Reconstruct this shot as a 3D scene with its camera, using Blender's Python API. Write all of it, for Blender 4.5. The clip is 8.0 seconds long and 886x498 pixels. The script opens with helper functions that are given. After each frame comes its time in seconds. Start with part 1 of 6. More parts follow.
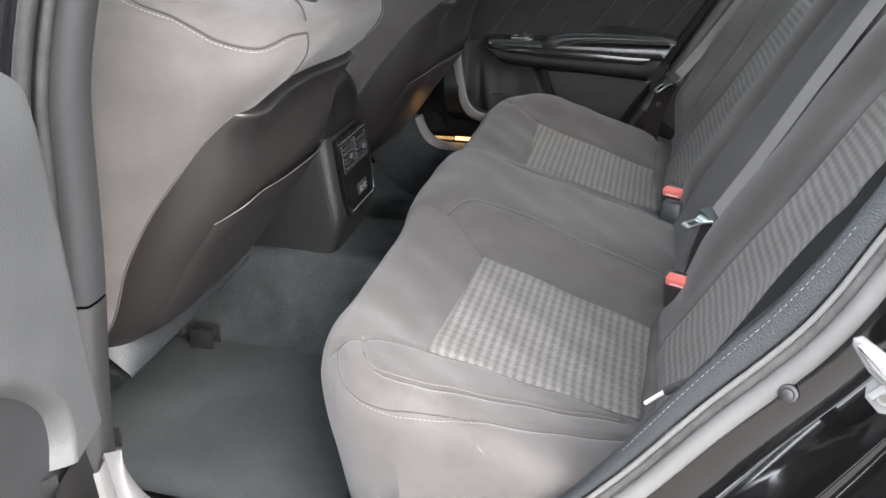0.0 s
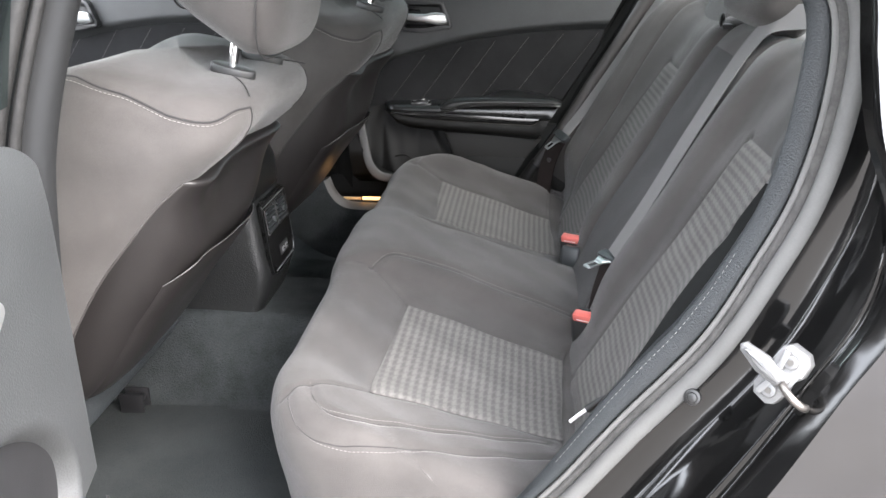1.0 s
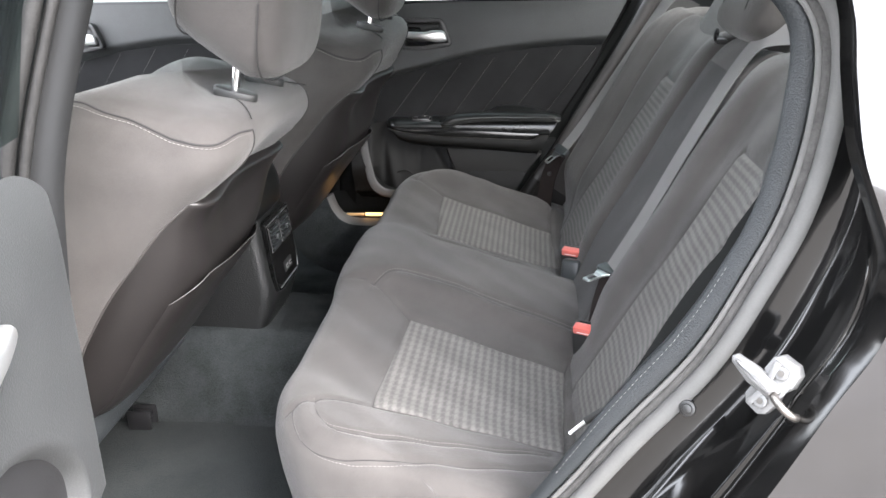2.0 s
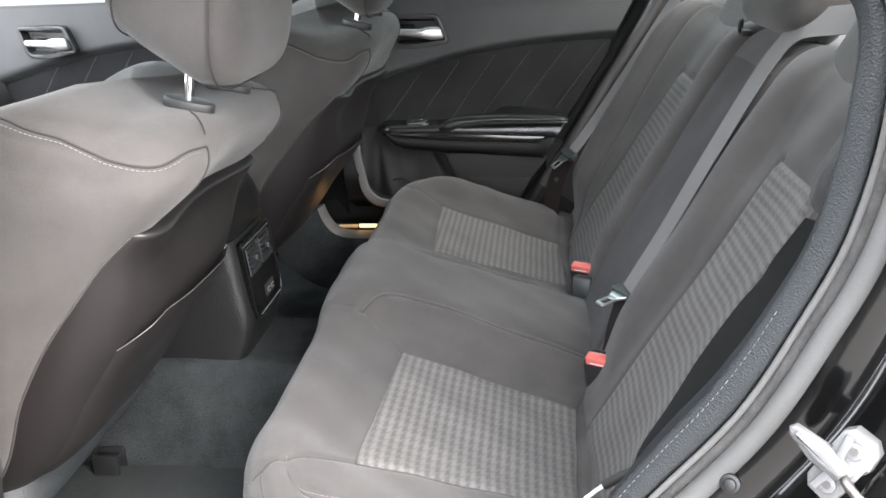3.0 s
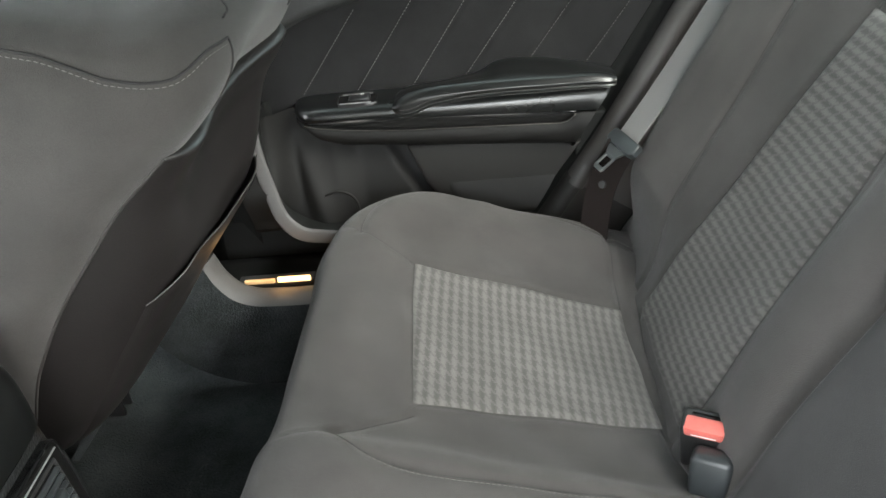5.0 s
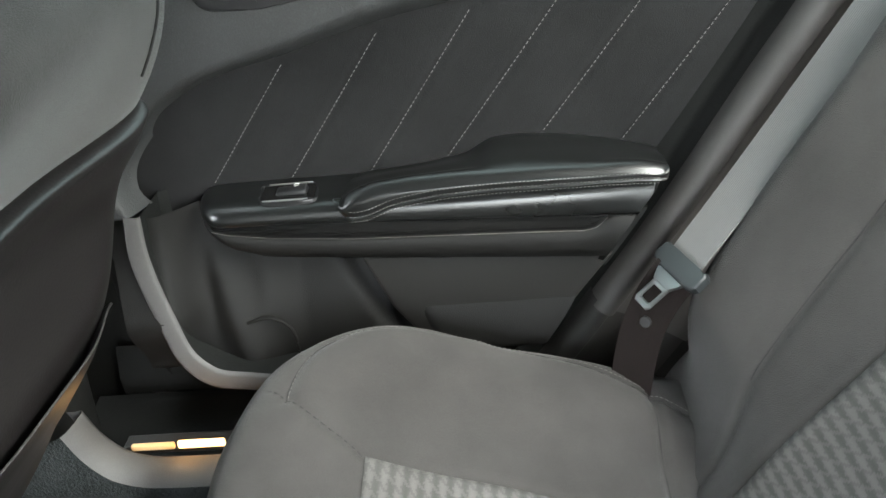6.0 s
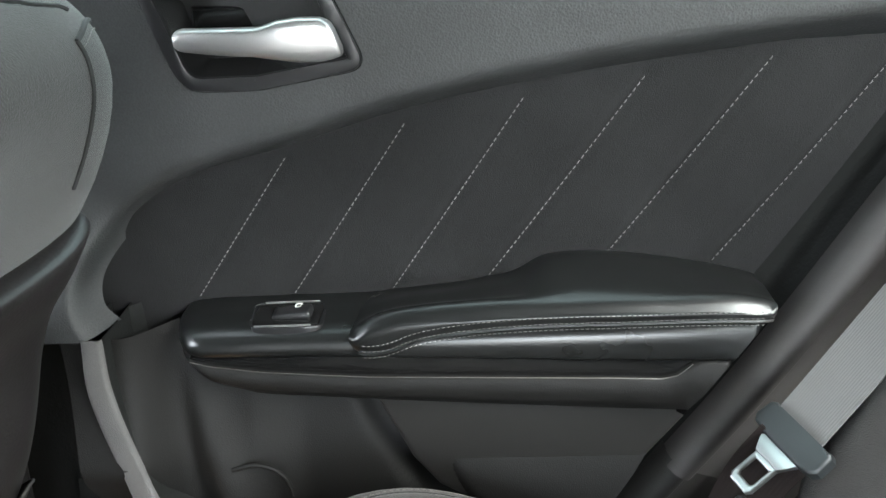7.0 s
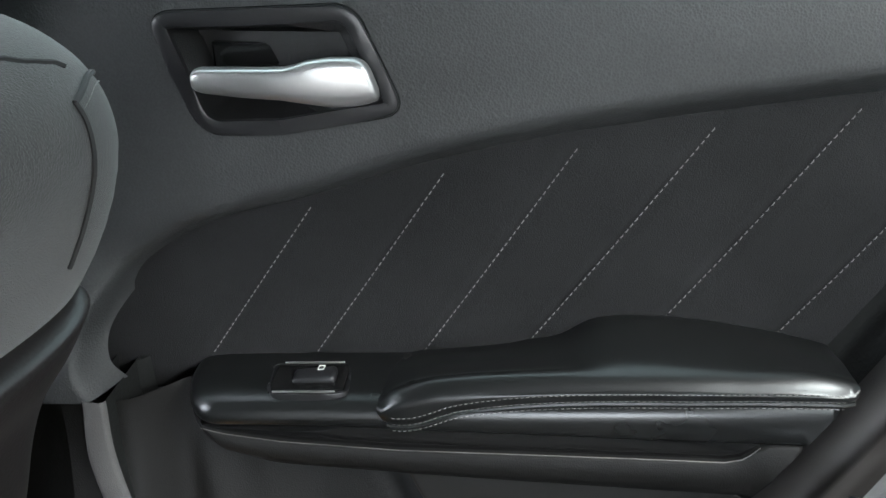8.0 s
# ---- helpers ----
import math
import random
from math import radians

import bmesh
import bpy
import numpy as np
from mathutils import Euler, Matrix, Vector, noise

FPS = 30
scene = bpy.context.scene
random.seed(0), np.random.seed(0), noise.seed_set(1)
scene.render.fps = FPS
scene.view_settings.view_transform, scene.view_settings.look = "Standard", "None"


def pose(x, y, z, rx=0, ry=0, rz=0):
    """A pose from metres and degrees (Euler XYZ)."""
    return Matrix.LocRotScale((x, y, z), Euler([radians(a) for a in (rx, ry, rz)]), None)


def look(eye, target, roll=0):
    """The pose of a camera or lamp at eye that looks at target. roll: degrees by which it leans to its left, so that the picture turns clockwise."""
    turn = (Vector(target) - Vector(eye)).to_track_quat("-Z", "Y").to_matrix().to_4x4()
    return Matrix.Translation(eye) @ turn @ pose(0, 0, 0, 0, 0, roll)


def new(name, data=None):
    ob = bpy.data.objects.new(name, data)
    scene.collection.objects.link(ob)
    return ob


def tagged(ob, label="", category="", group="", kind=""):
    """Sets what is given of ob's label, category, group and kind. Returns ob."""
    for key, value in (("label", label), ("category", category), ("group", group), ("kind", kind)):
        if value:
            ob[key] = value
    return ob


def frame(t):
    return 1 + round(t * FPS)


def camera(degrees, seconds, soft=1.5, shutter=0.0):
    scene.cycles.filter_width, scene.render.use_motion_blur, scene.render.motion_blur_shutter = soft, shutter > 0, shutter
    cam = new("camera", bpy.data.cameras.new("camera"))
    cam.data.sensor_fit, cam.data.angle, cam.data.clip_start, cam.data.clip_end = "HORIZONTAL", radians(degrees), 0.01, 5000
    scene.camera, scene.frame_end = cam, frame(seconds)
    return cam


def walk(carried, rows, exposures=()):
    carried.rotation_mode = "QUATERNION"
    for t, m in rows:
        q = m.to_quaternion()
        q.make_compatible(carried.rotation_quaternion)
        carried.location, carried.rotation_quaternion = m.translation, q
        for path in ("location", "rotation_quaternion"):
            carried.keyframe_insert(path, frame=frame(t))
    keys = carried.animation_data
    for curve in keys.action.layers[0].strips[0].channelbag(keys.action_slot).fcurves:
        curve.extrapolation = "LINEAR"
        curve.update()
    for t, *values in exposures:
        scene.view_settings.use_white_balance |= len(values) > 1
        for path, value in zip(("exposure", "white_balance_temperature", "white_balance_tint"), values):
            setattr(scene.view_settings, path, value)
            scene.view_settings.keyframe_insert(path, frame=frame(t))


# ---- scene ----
cam = camera(56.1, 8.0)
PATH = [
    (0, (0.251, -1.442, 1.22), (-0.194, 0.316, 0.377), -0.6),
    (0.5, (0.238, -1.528, 1.23), (-0.078, 0.309, 0.505), -0.7),
    (1, (0.213, -1.561, 1.252), (0.022, 0.297, 0.538), -0.4),
    (1.5, (0.212, -1.587, 1.26), (0.041, 0.285, 0.576), -0.9),
    (1.7, (0.217, -1.584, 1.265), (0.025, 0.284, 0.578), -0.9),
    (2.8, (0.227, -1.494, 1.255), (0.008, 0.373, 0.573), -1.8),
    (3, (0.227, -1.409, 1.246), (0.003, 0.455, 0.555), -2.4),
    (3.5, (0.197, -1.083, 1.238), (-0.028, 0.76, 0.496), -3.6),
    (4, (0.183, -0.872, 1.24), (-0.048, 0.96, 0.469), -5.2),
    (4.2, (0.172, -0.811, 1.234), (-0.055, 1.015, 0.449), -5.5),
    (5.3, (0.114, -0.318, 1.255), (-0.002, 1.366, 0.182), -6.5),
    (5.5, (0.117, -0.232, 1.223), (0.004, 1.461, 0.163), -6.1),
    (6, (0.134, -0.034, 1.183), (-0.003, 1.684, 0.168), -6.4),
    (6.5, (0.131, 0.076, 1.17), (-0.022, 1.839, 0.237), -5.6),
    (7, (0.115, 0.155, 1.153), (-0.076, 1.939, 0.269), -5.2),
    (7.5, (0.09, 0.228, 1.158), (-0.122, 2.017, 0.289), -4.4),
    (8, (0.091, 0.229, 1.161), (-0.134, 2.019, 0.298), -4.4),
]
walk(cam, [(t, look(eye, target, roll)) for t, eye, target, roll in PATH],
     [(0, 3.82, 6500, 12), (0.4, 3.9, 6500, 12), (1.0, 3.8, 6500, 12), (1.5, 3.86, 6500, 12), (3.5, 3.75, 6550, 11), (4, 3.8, 6800, 10), (5.5, 4.55, 6600, 4), (6.5, 4.65, 6450, 5), (7.5, 4.6, 6250, 6), (8, 4.1, 6200, 7)])
# ---- world and light ----
world = bpy.data.worlds.new("overcast")
scene.world = world
world.use_nodes = True
wn = world.node_tree.nodes
wl = world.node_tree.links
sky = wn.new("ShaderNodeTexSky")
sky.sky_type = "NISHITA"
sky.sun_disc = False
sky.sun_elevation, sky.sun_rotation = radians(39), radians(128)
sky.air_density, sky.dust_density = 1.0, 3.0
soft_sky = wn.new("ShaderNodeMix")
soft_sky.data_type = "RGBA"
soft_sky.inputs[0].default_value = 0.75
wl.new(sky.outputs[0], soft_sky.inputs[6])
soft_sky.inputs[7].default_value = (9.0, 9.2, 9.6, 1)
wl.new(soft_sky.outputs[2], wn["Background"].inputs[0])
wn["Background"].inputs[1].default_value = 0.15

sun = new("sun", bpy.data.lights.new("sun", "SUN"))
sun.data.energy, sun.data.angle, sun.data.color = 1.0, radians(40), (1.0, 0.985, 0.965)
sun.matrix_world = look((4.5, -3.5, 5.2), (0, 0, 0.5))


# ---- materials ----
def material(name, color, rough=0.6, metal=0.0, spec=0.5, coat=0.0):
    m = bpy.data.materials.new(name)
    m.use_nodes = True
    b = m.node_tree.nodes["Principled BSDF"]
    b.inputs["Base Color"].default_value = (*color, 1)
    b.inputs["Roughness"].default_value = rough
    b.inputs["Metallic"].default_value = metal
    b.inputs["Specular IOR Level"].default_value = spec
    b.inputs["Coat Weight"].default_value = coat
    b.inputs["Coat Roughness"].default_value = 0.03
    return m


def node(m, kind, **sets):
    n = m.node_tree.nodes.new("ShaderNode" + kind)
    for k, v in sets.items():
        n.inputs[k].default_value = v
    return n


def math_node(m, op, a, b=None):
    n = m.node_tree.nodes.new("ShaderNodeMath")
    n.operation = op
    for i, v in enumerate((a, b)):
        if v is None:
            continue
        if isinstance(v, (int, float)):
            n.inputs[i].default_value = v
        else:
            m.node_tree.links.new(v, n.inputs[i])
    return n.outputs[0]


def mottled(m, color, spread, scale, fine_scale, bump, bump_dist=0.001, rough=None, fine_kind="NOISE"):
    """Colour drift at two scales and a fine relief, in object space."""
    t, b = m.node_tree, m.node_tree.nodes["Principled BSDF"]
    co = node(m, "TexCoord")
    big = node(m, "TexNoise", Scale=scale, Detail=4.0, Roughness=0.6)
    if fine_kind == "VORONOI":
        fine = node(m, "TexVoronoi", Scale=fine_scale)
        fine_out = fine.outputs["Distance"]
    else:
        fine = node(m, "TexNoise", Scale=fine_scale, Detail=2.0, Roughness=0.7)
        fine_out = fine.outputs[0]
    for n in (big, fine):
        t.links.new(co.outputs["Object"], n.inputs["Vector"])
    mixed = math_node(m, "ADD", math_node(m, "MULTIPLY", big.outputs[0], 0.6), math_node(m, "MULTIPLY", fine_out, 0.4))
    ramp = node(m, "ValToRGB")
    ramp.color_ramp.elements[0].position, ramp.color_ramp.elements[1].position = 0.25, 0.75
    ramp.color_ramp.elements[0].color = (*[c * (1 - spread) for c in color], 1)
    ramp.color_ramp.elements[1].color = (*[c * (1 + spread) for c in color], 1)
    t.links.new(mixed, ramp.inputs[0])
    t.links.new(ramp.outputs[0], b.inputs["Base Color"])
    bn = node(m, "Bump", Strength=bump, Distance=bump_dist)
    t.links.new(fine_out, bn.inputs["Height"])
    t.links.new(bn.outputs[0], b.inputs["Normal"])
    if rough:
        r = node(m, "MapRange")
        r.inputs["To Min"].default_value, r.inputs["To Max"].default_value = rough
        t.links.new(big.outputs[0], r.inputs["Value"])
        t.links.new(r.outputs[0], b.inputs["Roughness"])
    return m


def cloth(name, color, sheen=0.08, fuzz=0.5, spec=0.25):
    m = mottled(material(name, color, 0.9, spec=spec), color, 0.44, 9.0, 1000.0, 0.8, 0.0008)
    m.node_tree.nodes["Principled BSDF"].inputs["Sheen Weight"].default_value = sheen
    m.node_tree.nodes["Principled BSDF"].inputs["Sheen Roughness"].default_value = fuzz
    return m


CLOTH = cloth("seat_cloth", (0.047, 0.0435, 0.0415), 0.14, 0.45)
CLOTH_CENTRE = cloth("seat_cloth_charcoal", (0.036, 0.035, 0.035), 0.06)
CLOTH_DOOR = cloth("door_cloth", (0.0145, 0.0145, 0.0150), 0.0, spec=0.10)
CLOTH_BACK = mottled(material("seat_back_vinyl", (0.0098, 0.0085, 0.0083), 0.42, spec=0.5), (0.0098, 0.0085, 0.0083), 0.2, 6.0, 420.0, 0.2, 0.0004, (0.36, 0.50), "VORONOI")
CONSOLE = mottled(material("black_leather_grain", (0.0095, 0.0098, 0.0100), 0.42), (0.0095, 0.0098, 0.0100), 0.2, 7.0, 380.0, 0.7, 0.0009, (0.36, 0.5), "VORONOI")
TRIM_CLOTH = mottled(material("smooth_trim", (0.036, 0.033, 0.032), 0.6), (0.036, 0.033, 0.032), 0.15, 6.0, 700.0, 0.2, 0.0004, (0.5, 0.66))
GRAIN = mottled(material("grained_plastic", (0.025, 0.0262, 0.0266), 0.55), (0.025, 0.0262, 0.0266), 0.30, 16.0, 620.0, 0.35, 0.0006, (0.48, 0.62), "VORONOI")
GRAIN_DARK = mottled(material("dark_grained_plastic", (0.015, 0.015, 0.015), 0.5), (0.015, 0.015, 0.015), 0.15, 7.0, 900.0, 0.3, 0.0005, (0.45, 0.6), "VORONOI")
GRAIN_PALE = mottled(material("grey_grained_plastic", (0.066, 0.064, 0.063), 0.6), (0.066, 0.064, 0.063), 0.15, 7.0, 900.0, 0.4, 0.0005, (0.5, 0.65), "VORONOI")
EDGE_TRIM = mottled(material("blue_grey_grained_trim", (0.013, 0.0150, 0.0163), 0.62, spec=0.35), (0.013, 0.0150, 0.0163), 0.3, 7.0, 520.0, 0.6, 0.0008, (0.46, 0.64), "VORONOI")
LEATHER = mottled(material("black_vinyl", (0.0055, 0.006, 0.006), 0.30, spec=0.6), (0.0055, 0.006, 0.006), 0.12, 8.0, 1000.0, 0.15, 0.0003, (0.24, 0.34), "VORONOI")
PILLAR = mottled(material("pillar_knit", (0.0135, 0.0142, 0.015), 0.85, spec=0.25), (0.0135, 0.0142, 0.015), 0.12, 8.0, 800.0, 0.35, 0.0006)
CARPET = mottled(material("carpet", (0.0255, 0.0285, 0.0292), 0.95, spec=0.1), (0.0255, 0.0285, 0.0292), 0.8, 14.0, 330.0, 1.0, 0.003)
MAT = mottled(material("floor_mat_pile", (0.0315, 0.0350, 0.0358), 0.95, spec=0.1), (0.0315, 0.0350, 0.0358), 0.5, 5.0, 420.0, 1.0, 0.003)
HEADLINER = mottled(material("headliner", (0.12, 0.118, 0.112), 0.95), (0.12, 0.118, 0.112), 0.08, 6.0, 600.0, 0.3, 0.0006)
RUBBER = mottled(material("rubber", (0.018, 0.018, 0.019), 0.6), (0.018, 0.018, 0.019), 0.3, 25.0, 260.0, 0.5, 0.001)
# near-black that stands in for deep shade round the doors and sills
SHADE_BLACK = mottled(material("shade_black", (0.007, 0.0075, 0.0072), 0.8, spec=0.2), (0.007, 0.0075, 0.0072), 0.3, 12.0, 300.0, 0.4, 0.001)
RUBBER_GREY = mottled(material("grey_flocked_seal", (0.064, 0.063, 0.061), 0.8), (0.064, 0.063, 0.061), 0.22, 20.0, 500.0, 0.3, 0.0006)
RUBBER_WORN = mottled(material("worn_dusty_seal", (0.026, 0.025, 0.0235), 0.85), (0.026, 0.025, 0.0235), 0.95, 38.0, 260.0, 0.7, 0.0015)
PAINT = mottled(material("black_paint", (0.004, 0.004, 0.005), 0.12, spec=0.6, coat=1.0), (0.004, 0.004, 0.005), 0.5, 12.0, 90.0, 0.02, 0.0004, (0.08, 0.2))
JAMB = mottled(material("black_jamb_paint", (0.003, 0.003, 0.003), 0.10, spec=0.45), (0.003, 0.003, 0.003), 0.6, 12.0, 60.0, 0.03, 0.0005, (0.05, 0.16))
BUMPER = mottled(material("bumper_rubber", (0.007, 0.007, 0.007), 0.45), (0.007, 0.007, 0.007), 0.3, 30.0, 300.0, 0.3, 0.0006)
SEAL_DARK = mottled(material("dusty_black_seal", (0.009, 0.0088, 0.0085), 0.7, spec=0.3), (0.009, 0.0088, 0.0085), 0.8, 60.0, 260.0, 0.6, 0.0012)
PIANO = material("piano_black", (0.006, 0.006, 0.006), 0.12)
LOWER = mottled(material("dark_lower_plastic", (0.0050, 0.0048, 0.0045), 0.62, spec=0.22), (0.0050, 0.0048, 0.0045), 0.2, 7.0, 900.0, 0.35, 0.0005, (0.55, 0.7), "VORONOI")
LOWER_SMOOTH = mottled(material("dark_smooth_plastic", (0.0105, 0.0100, 0.0094), 0.6, spec=0.3), (0.0105, 0.0100, 0.0094), 0.2, 6.0, 700.0, 0.2, 0.0004, (0.52, 0.66))
STEEL = material("bright_steel", (0.45, 0.46, 0.46), 0.28, 1.0)
PIANO_SATIN = mottled(material("satin_black", (0.012, 0.012, 0.013), 0.32), (0.012, 0.012, 0.013), 0.15, 8.0, 500.0, 0.08, 0.0004, (0.28, 0.4))
SATIN = mottled(material("satin_silver", (0.44, 0.44, 0.435), 0.32, 0.85), (0.44, 0.44, 0.435), 0.05, 8.0, 500.0, 0.05, 0.0003, (0.28, 0.38))
CHROME = material("chrome", (0.75, 0.75, 0.75), 0.12, 1.0)
WHITE_METAL = mottled(material("zinc_plated_steel", (0.115, 0.115, 0.115), 0.45, 0.2), (0.115, 0.115, 0.115), 0.25, 40.0, 300.0, 0.15, 0.0005)
DARK_METAL = material("dark_steel", (0.16, 0.15, 0.14), 0.4, 0.9)
WEB = mottled(material("belt_webbing", (0.132, 0.128, 0.126), 0.75), (0.132, 0.128, 0.126), 0.1, 8.0, 600.0, 0.2, 0.0004)
WEB_DARK = mottled(material("dark_belt_webbing", (0.0105, 0.0072, 0.0066), 0.9, spec=0.2), (0.0105, 0.0072, 0.0066), 0.2, 12.0, 500.0, 0.4, 0.0006)
BELT_PLASTIC = mottled(material("belt_plastic", (0.021, 0.024, 0.0255), 0.4), (0.021, 0.024, 0.0255), 0.1, 10.0, 300.0, 0.1, 0.0003)
RED = mottled(material("red_button", (0.50, 0.115, 0.095), 0.38), (0.50, 0.115, 0.095), 0.12, 60.0, 400.0, 0.1, 0.0003)
THREAD = material("pale_thread", (0.16, 0.152, 0.145), 0.8)
THREAD_DIM = material("grey_thread", (0.165, 0.16, 0.155), 0.8)
# seam lines darker than the cloth, with the shade of the crease in their colour
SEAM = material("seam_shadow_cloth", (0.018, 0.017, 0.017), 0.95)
WHITE_PLASTIC = material("white_plastic", (0.75, 0.75, 0.73), 0.4)
GROUND = mottled(material("concrete", (0.150, 0.138, 0.124), 0.9), (0.150, 0.138, 0.124), 0.2, 1.2, 60.0, 0.4, 0.003)


def window_glass(name, through_colour):
    m = material(name, (0.05, 0.06, 0.06), 0.02)
    clear = node(m, "BsdfTransparent")
    clear.inputs[0].default_value = (*through_colour, 1)
    pane = node(m, "MixShader")
    pane.inputs[0].default_value = 0.08
    links = m.node_tree.links
    links.new(clear.outputs[0], pane.inputs[1])
    links.new(m.node_tree.nodes["Principled BSDF"].outputs[0], pane.inputs[2])
    links.new(pane.outputs[0], m.node_tree.nodes["Material Output"].inputs[0])
    return m


GLASS = window_glass("tinted_window_glass", (0.48, 0.53, 0.52))
GLASS_CLEAR = window_glass("clear_window_glass", (0.80, 0.86, 0.84))
LAMP = material("warm_lens", (0.9, 0.6, 0.3), 0.4)
LAMP.node_tree.nodes["Principled BSDF"].inputs["Emission Color"].default_value = (1.0, 0.55, 0.2, 1)
LAMP.node_tree.nodes["Principled BSDF"].inputs["Emission Strength"].default_value = 0.22

LAMP_DIM = material("dim_warm_lens", (0.6, 0.4, 0.2), 0.4)
LAMP_DIM.node_tree.nodes["Principled BSDF"].inputs["Emission Color"].default_value = (1.0, 0.55, 0.25, 1)
LAMP_DIM.node_tree.nodes["Principled BSDF"].inputs["Emission Strength"].default_value = 0.005


def ribbed(m, pitch, axis):
    """Fine ribs along a webbing, from its UV."""
    t, b = m.node_tree, m.node_tree.nodes["Principled BSDF"]
    uv = node(m, "UVMap")
    sep = node(m, "SeparateXYZ")
    t.links.new(uv.outputs[0], sep.inputs[0])
    s = math_node(m, "SINE", math_node(m, "MULTIPLY", sep.outputs[axis], 2 * math.pi / pitch))
    bn = node(m, "Bump", Strength=0.2, Distance=0.0003)
    t.links.new(s, bn.inputs["Height"])
    t.links.new(bn.outputs[0], b.inputs["Normal"])


ribbed(WEB, 0.0021, 0)
ribbed(WEB_DARK, 0.003, 0)


def houndstooth(name, light, dark, tile, tall):
    """Woven houndstooth from the UV in metres: four light and four dark threads each way in a two-two twill."""
    m = material(name, light, 0.92, spec=0.2)
    t, b = m.node_tree, m.node_tree.nodes["Principled BSDF"]
    b.inputs["Sheen Weight"].default_value = 0.05
    uv = node(m, "UVMap")
    sep = node(m, "SeparateXYZ")
    t.links.new(uv.outputs[0], sep.inputs[0])
    warp = node(m, "TexNoise", Scale=260.0, Detail=1.0)
    t.links.new(uv.outputs[0], warp.inputs["Vector"])
    jit = math_node(m, "MULTIPLY", math_node(m, "SUBTRACT", warp.outputs[0], 0.5), tile * 0.16)
    i = math_node(m, "FLOOR", math_node(m, "MULTIPLY", math_node(m, "ADD", sep.outputs[0], jit), 8 / tile))
    j = math_node(m, "FLOOR", math_node(m, "MULTIPLY", math_node(m, "ADD", sep.outputs[1], jit), 8 / tall))
    wi = math_node(m, "LESS_THAN", math_node(m, "FLOORED_MODULO", i, 8), 3.5)
    wj = math_node(m, "LESS_THAN", math_node(m, "FLOORED_MODULO", j, 8), 3.5)
    over = math_node(m, "LESS_THAN", math_node(m, "FLOORED_MODULO", math_node(m, "ADD", i, j), 4), 1.5)
    pick = math_node(m, "ADD", math_node(m, "MULTIPLY", wi, over), math_node(m, "MULTIPLY", wj, math_node(m, "SUBTRACT", 1.0, over)))
    fib = node(m, "TexNoise", Scale=1500.0, Detail=2.0)
    t.links.new(uv.outputs[0], fib.inputs["Vector"])
    wear = node(m, "TexNoise", Scale=9.0, Detail=3.0)
    t.links.new(uv.outputs[0], wear.inputs["Vector"])
    mix = node(m, "Mix")
    mix.data_type = "RGBA"
    mix.inputs[6].default_value, mix.inputs[7].default_value = (*dark, 1), (*light, 1)
    column = math_node(m, "ADD", 0.5, math_node(m, "MULTIPLY", 0.5, math_node(m, "SINE", math_node(m, "MULTIPLY", math_node(m, "ADD", sep.outputs[0], jit), 2 * math.pi / tile))))
    tone = math_node(m, "ADD", math_node(m, "MULTIPLY", pick, 0.42), math_node(m, "MULTIPLY", column, 0.58))
    t.links.new(tone, mix.inputs[0])
    var = node(m, "Mix")
    var.data_type, var.blend_type = "RGBA", "MULTIPLY"
    var.inputs[0].default_value = 0.55
    t.links.new(mix.outputs[2], var.inputs[6])
    shade = math_node(m, "ADD", math_node(m, "MULTIPLY", fib.outputs[0], 0.9), math_node(m, "MULTIPLY", wear.outputs[0], 0.6))
    t.links.new(shade, var.inputs[7])
    t.links.new(var.outputs[2], b.inputs["Base Color"])
    bn = node(m, "Bump", Strength=0.6, Distance=0.001)
    t.links.new(math_node(m, "ADD", pick, math_node(m, "MULTIPLY", fib.outputs[0], 0.6)), bn.inputs["Height"])
    t.links.new(bn.outputs[0], b.inputs["Normal"])
    return m


HOUND = houndstooth("houndstooth_cloth", (0.144, 0.137, 0.130), (0.082, 0.078, 0.075), 0.0135, 0.0190)


# ---- building helpers ----
def empty(name, m=None):
    ob = new(name)
    ob.empty_display_size = 0.05
    if m is not None:
        ob.matrix_world = m
    return ob


def mesh_part(name, verts, faces, mat, parent=None, uv=None, smooth=True, label=""):
    me = bpy.data.meshes.new(name)
    me.from_pydata([tuple(map(float, v)) for v in verts], [], [tuple(map(int, f)) for f in faces])
    me.materials.append(mat)
    if smooth:
        me.polygons.foreach_set("use_smooth", [True] * len(me.polygons))
    if uv is not None:
        layer = me.uv_layers.new(name="UVMap")
        loops = np.zeros(len(me.loops), dtype=np.int32)
        me.loops.foreach_get("vertex_index", loops)
        layer.data.foreach_set("uv", np.asarray(uv, dtype=np.float32)[loops].ravel())
    me.update()
    ob = new(name, me)
    if parent is not None:
        ob.parent = parent
    if label:
        ob["label"] = label
    return ob


def part(name, bm, mat, parent=None, label="", smooth=False):
    me = bpy.data.meshes.new(name)
    bmesh.ops.recalc_face_normals(bm, faces=bm.faces)
    bm.to_mesh(me)
    bm.free()
    me.materials.append(mat)
    if smooth:
        me.polygons.foreach_set("use_smooth", [True] * len(me.polygons))
        me.set_sharp_from_angle(angle=radians(40))
    ob = new(name, me)
    if parent is not None:
        ob.parent = parent
    if label:
        ob["label"] = label
    return ob


def grid_faces(nu, nv, wrap=False):
    f = []
    for a in range(nu - (0 if wrap else 1)):
        for b in range(nv - 1):
            c = (a + 1) % nu
            f.append((a * nv + b, c * nv + b, c * nv + b + 1, a * nv + b + 1))
    return f


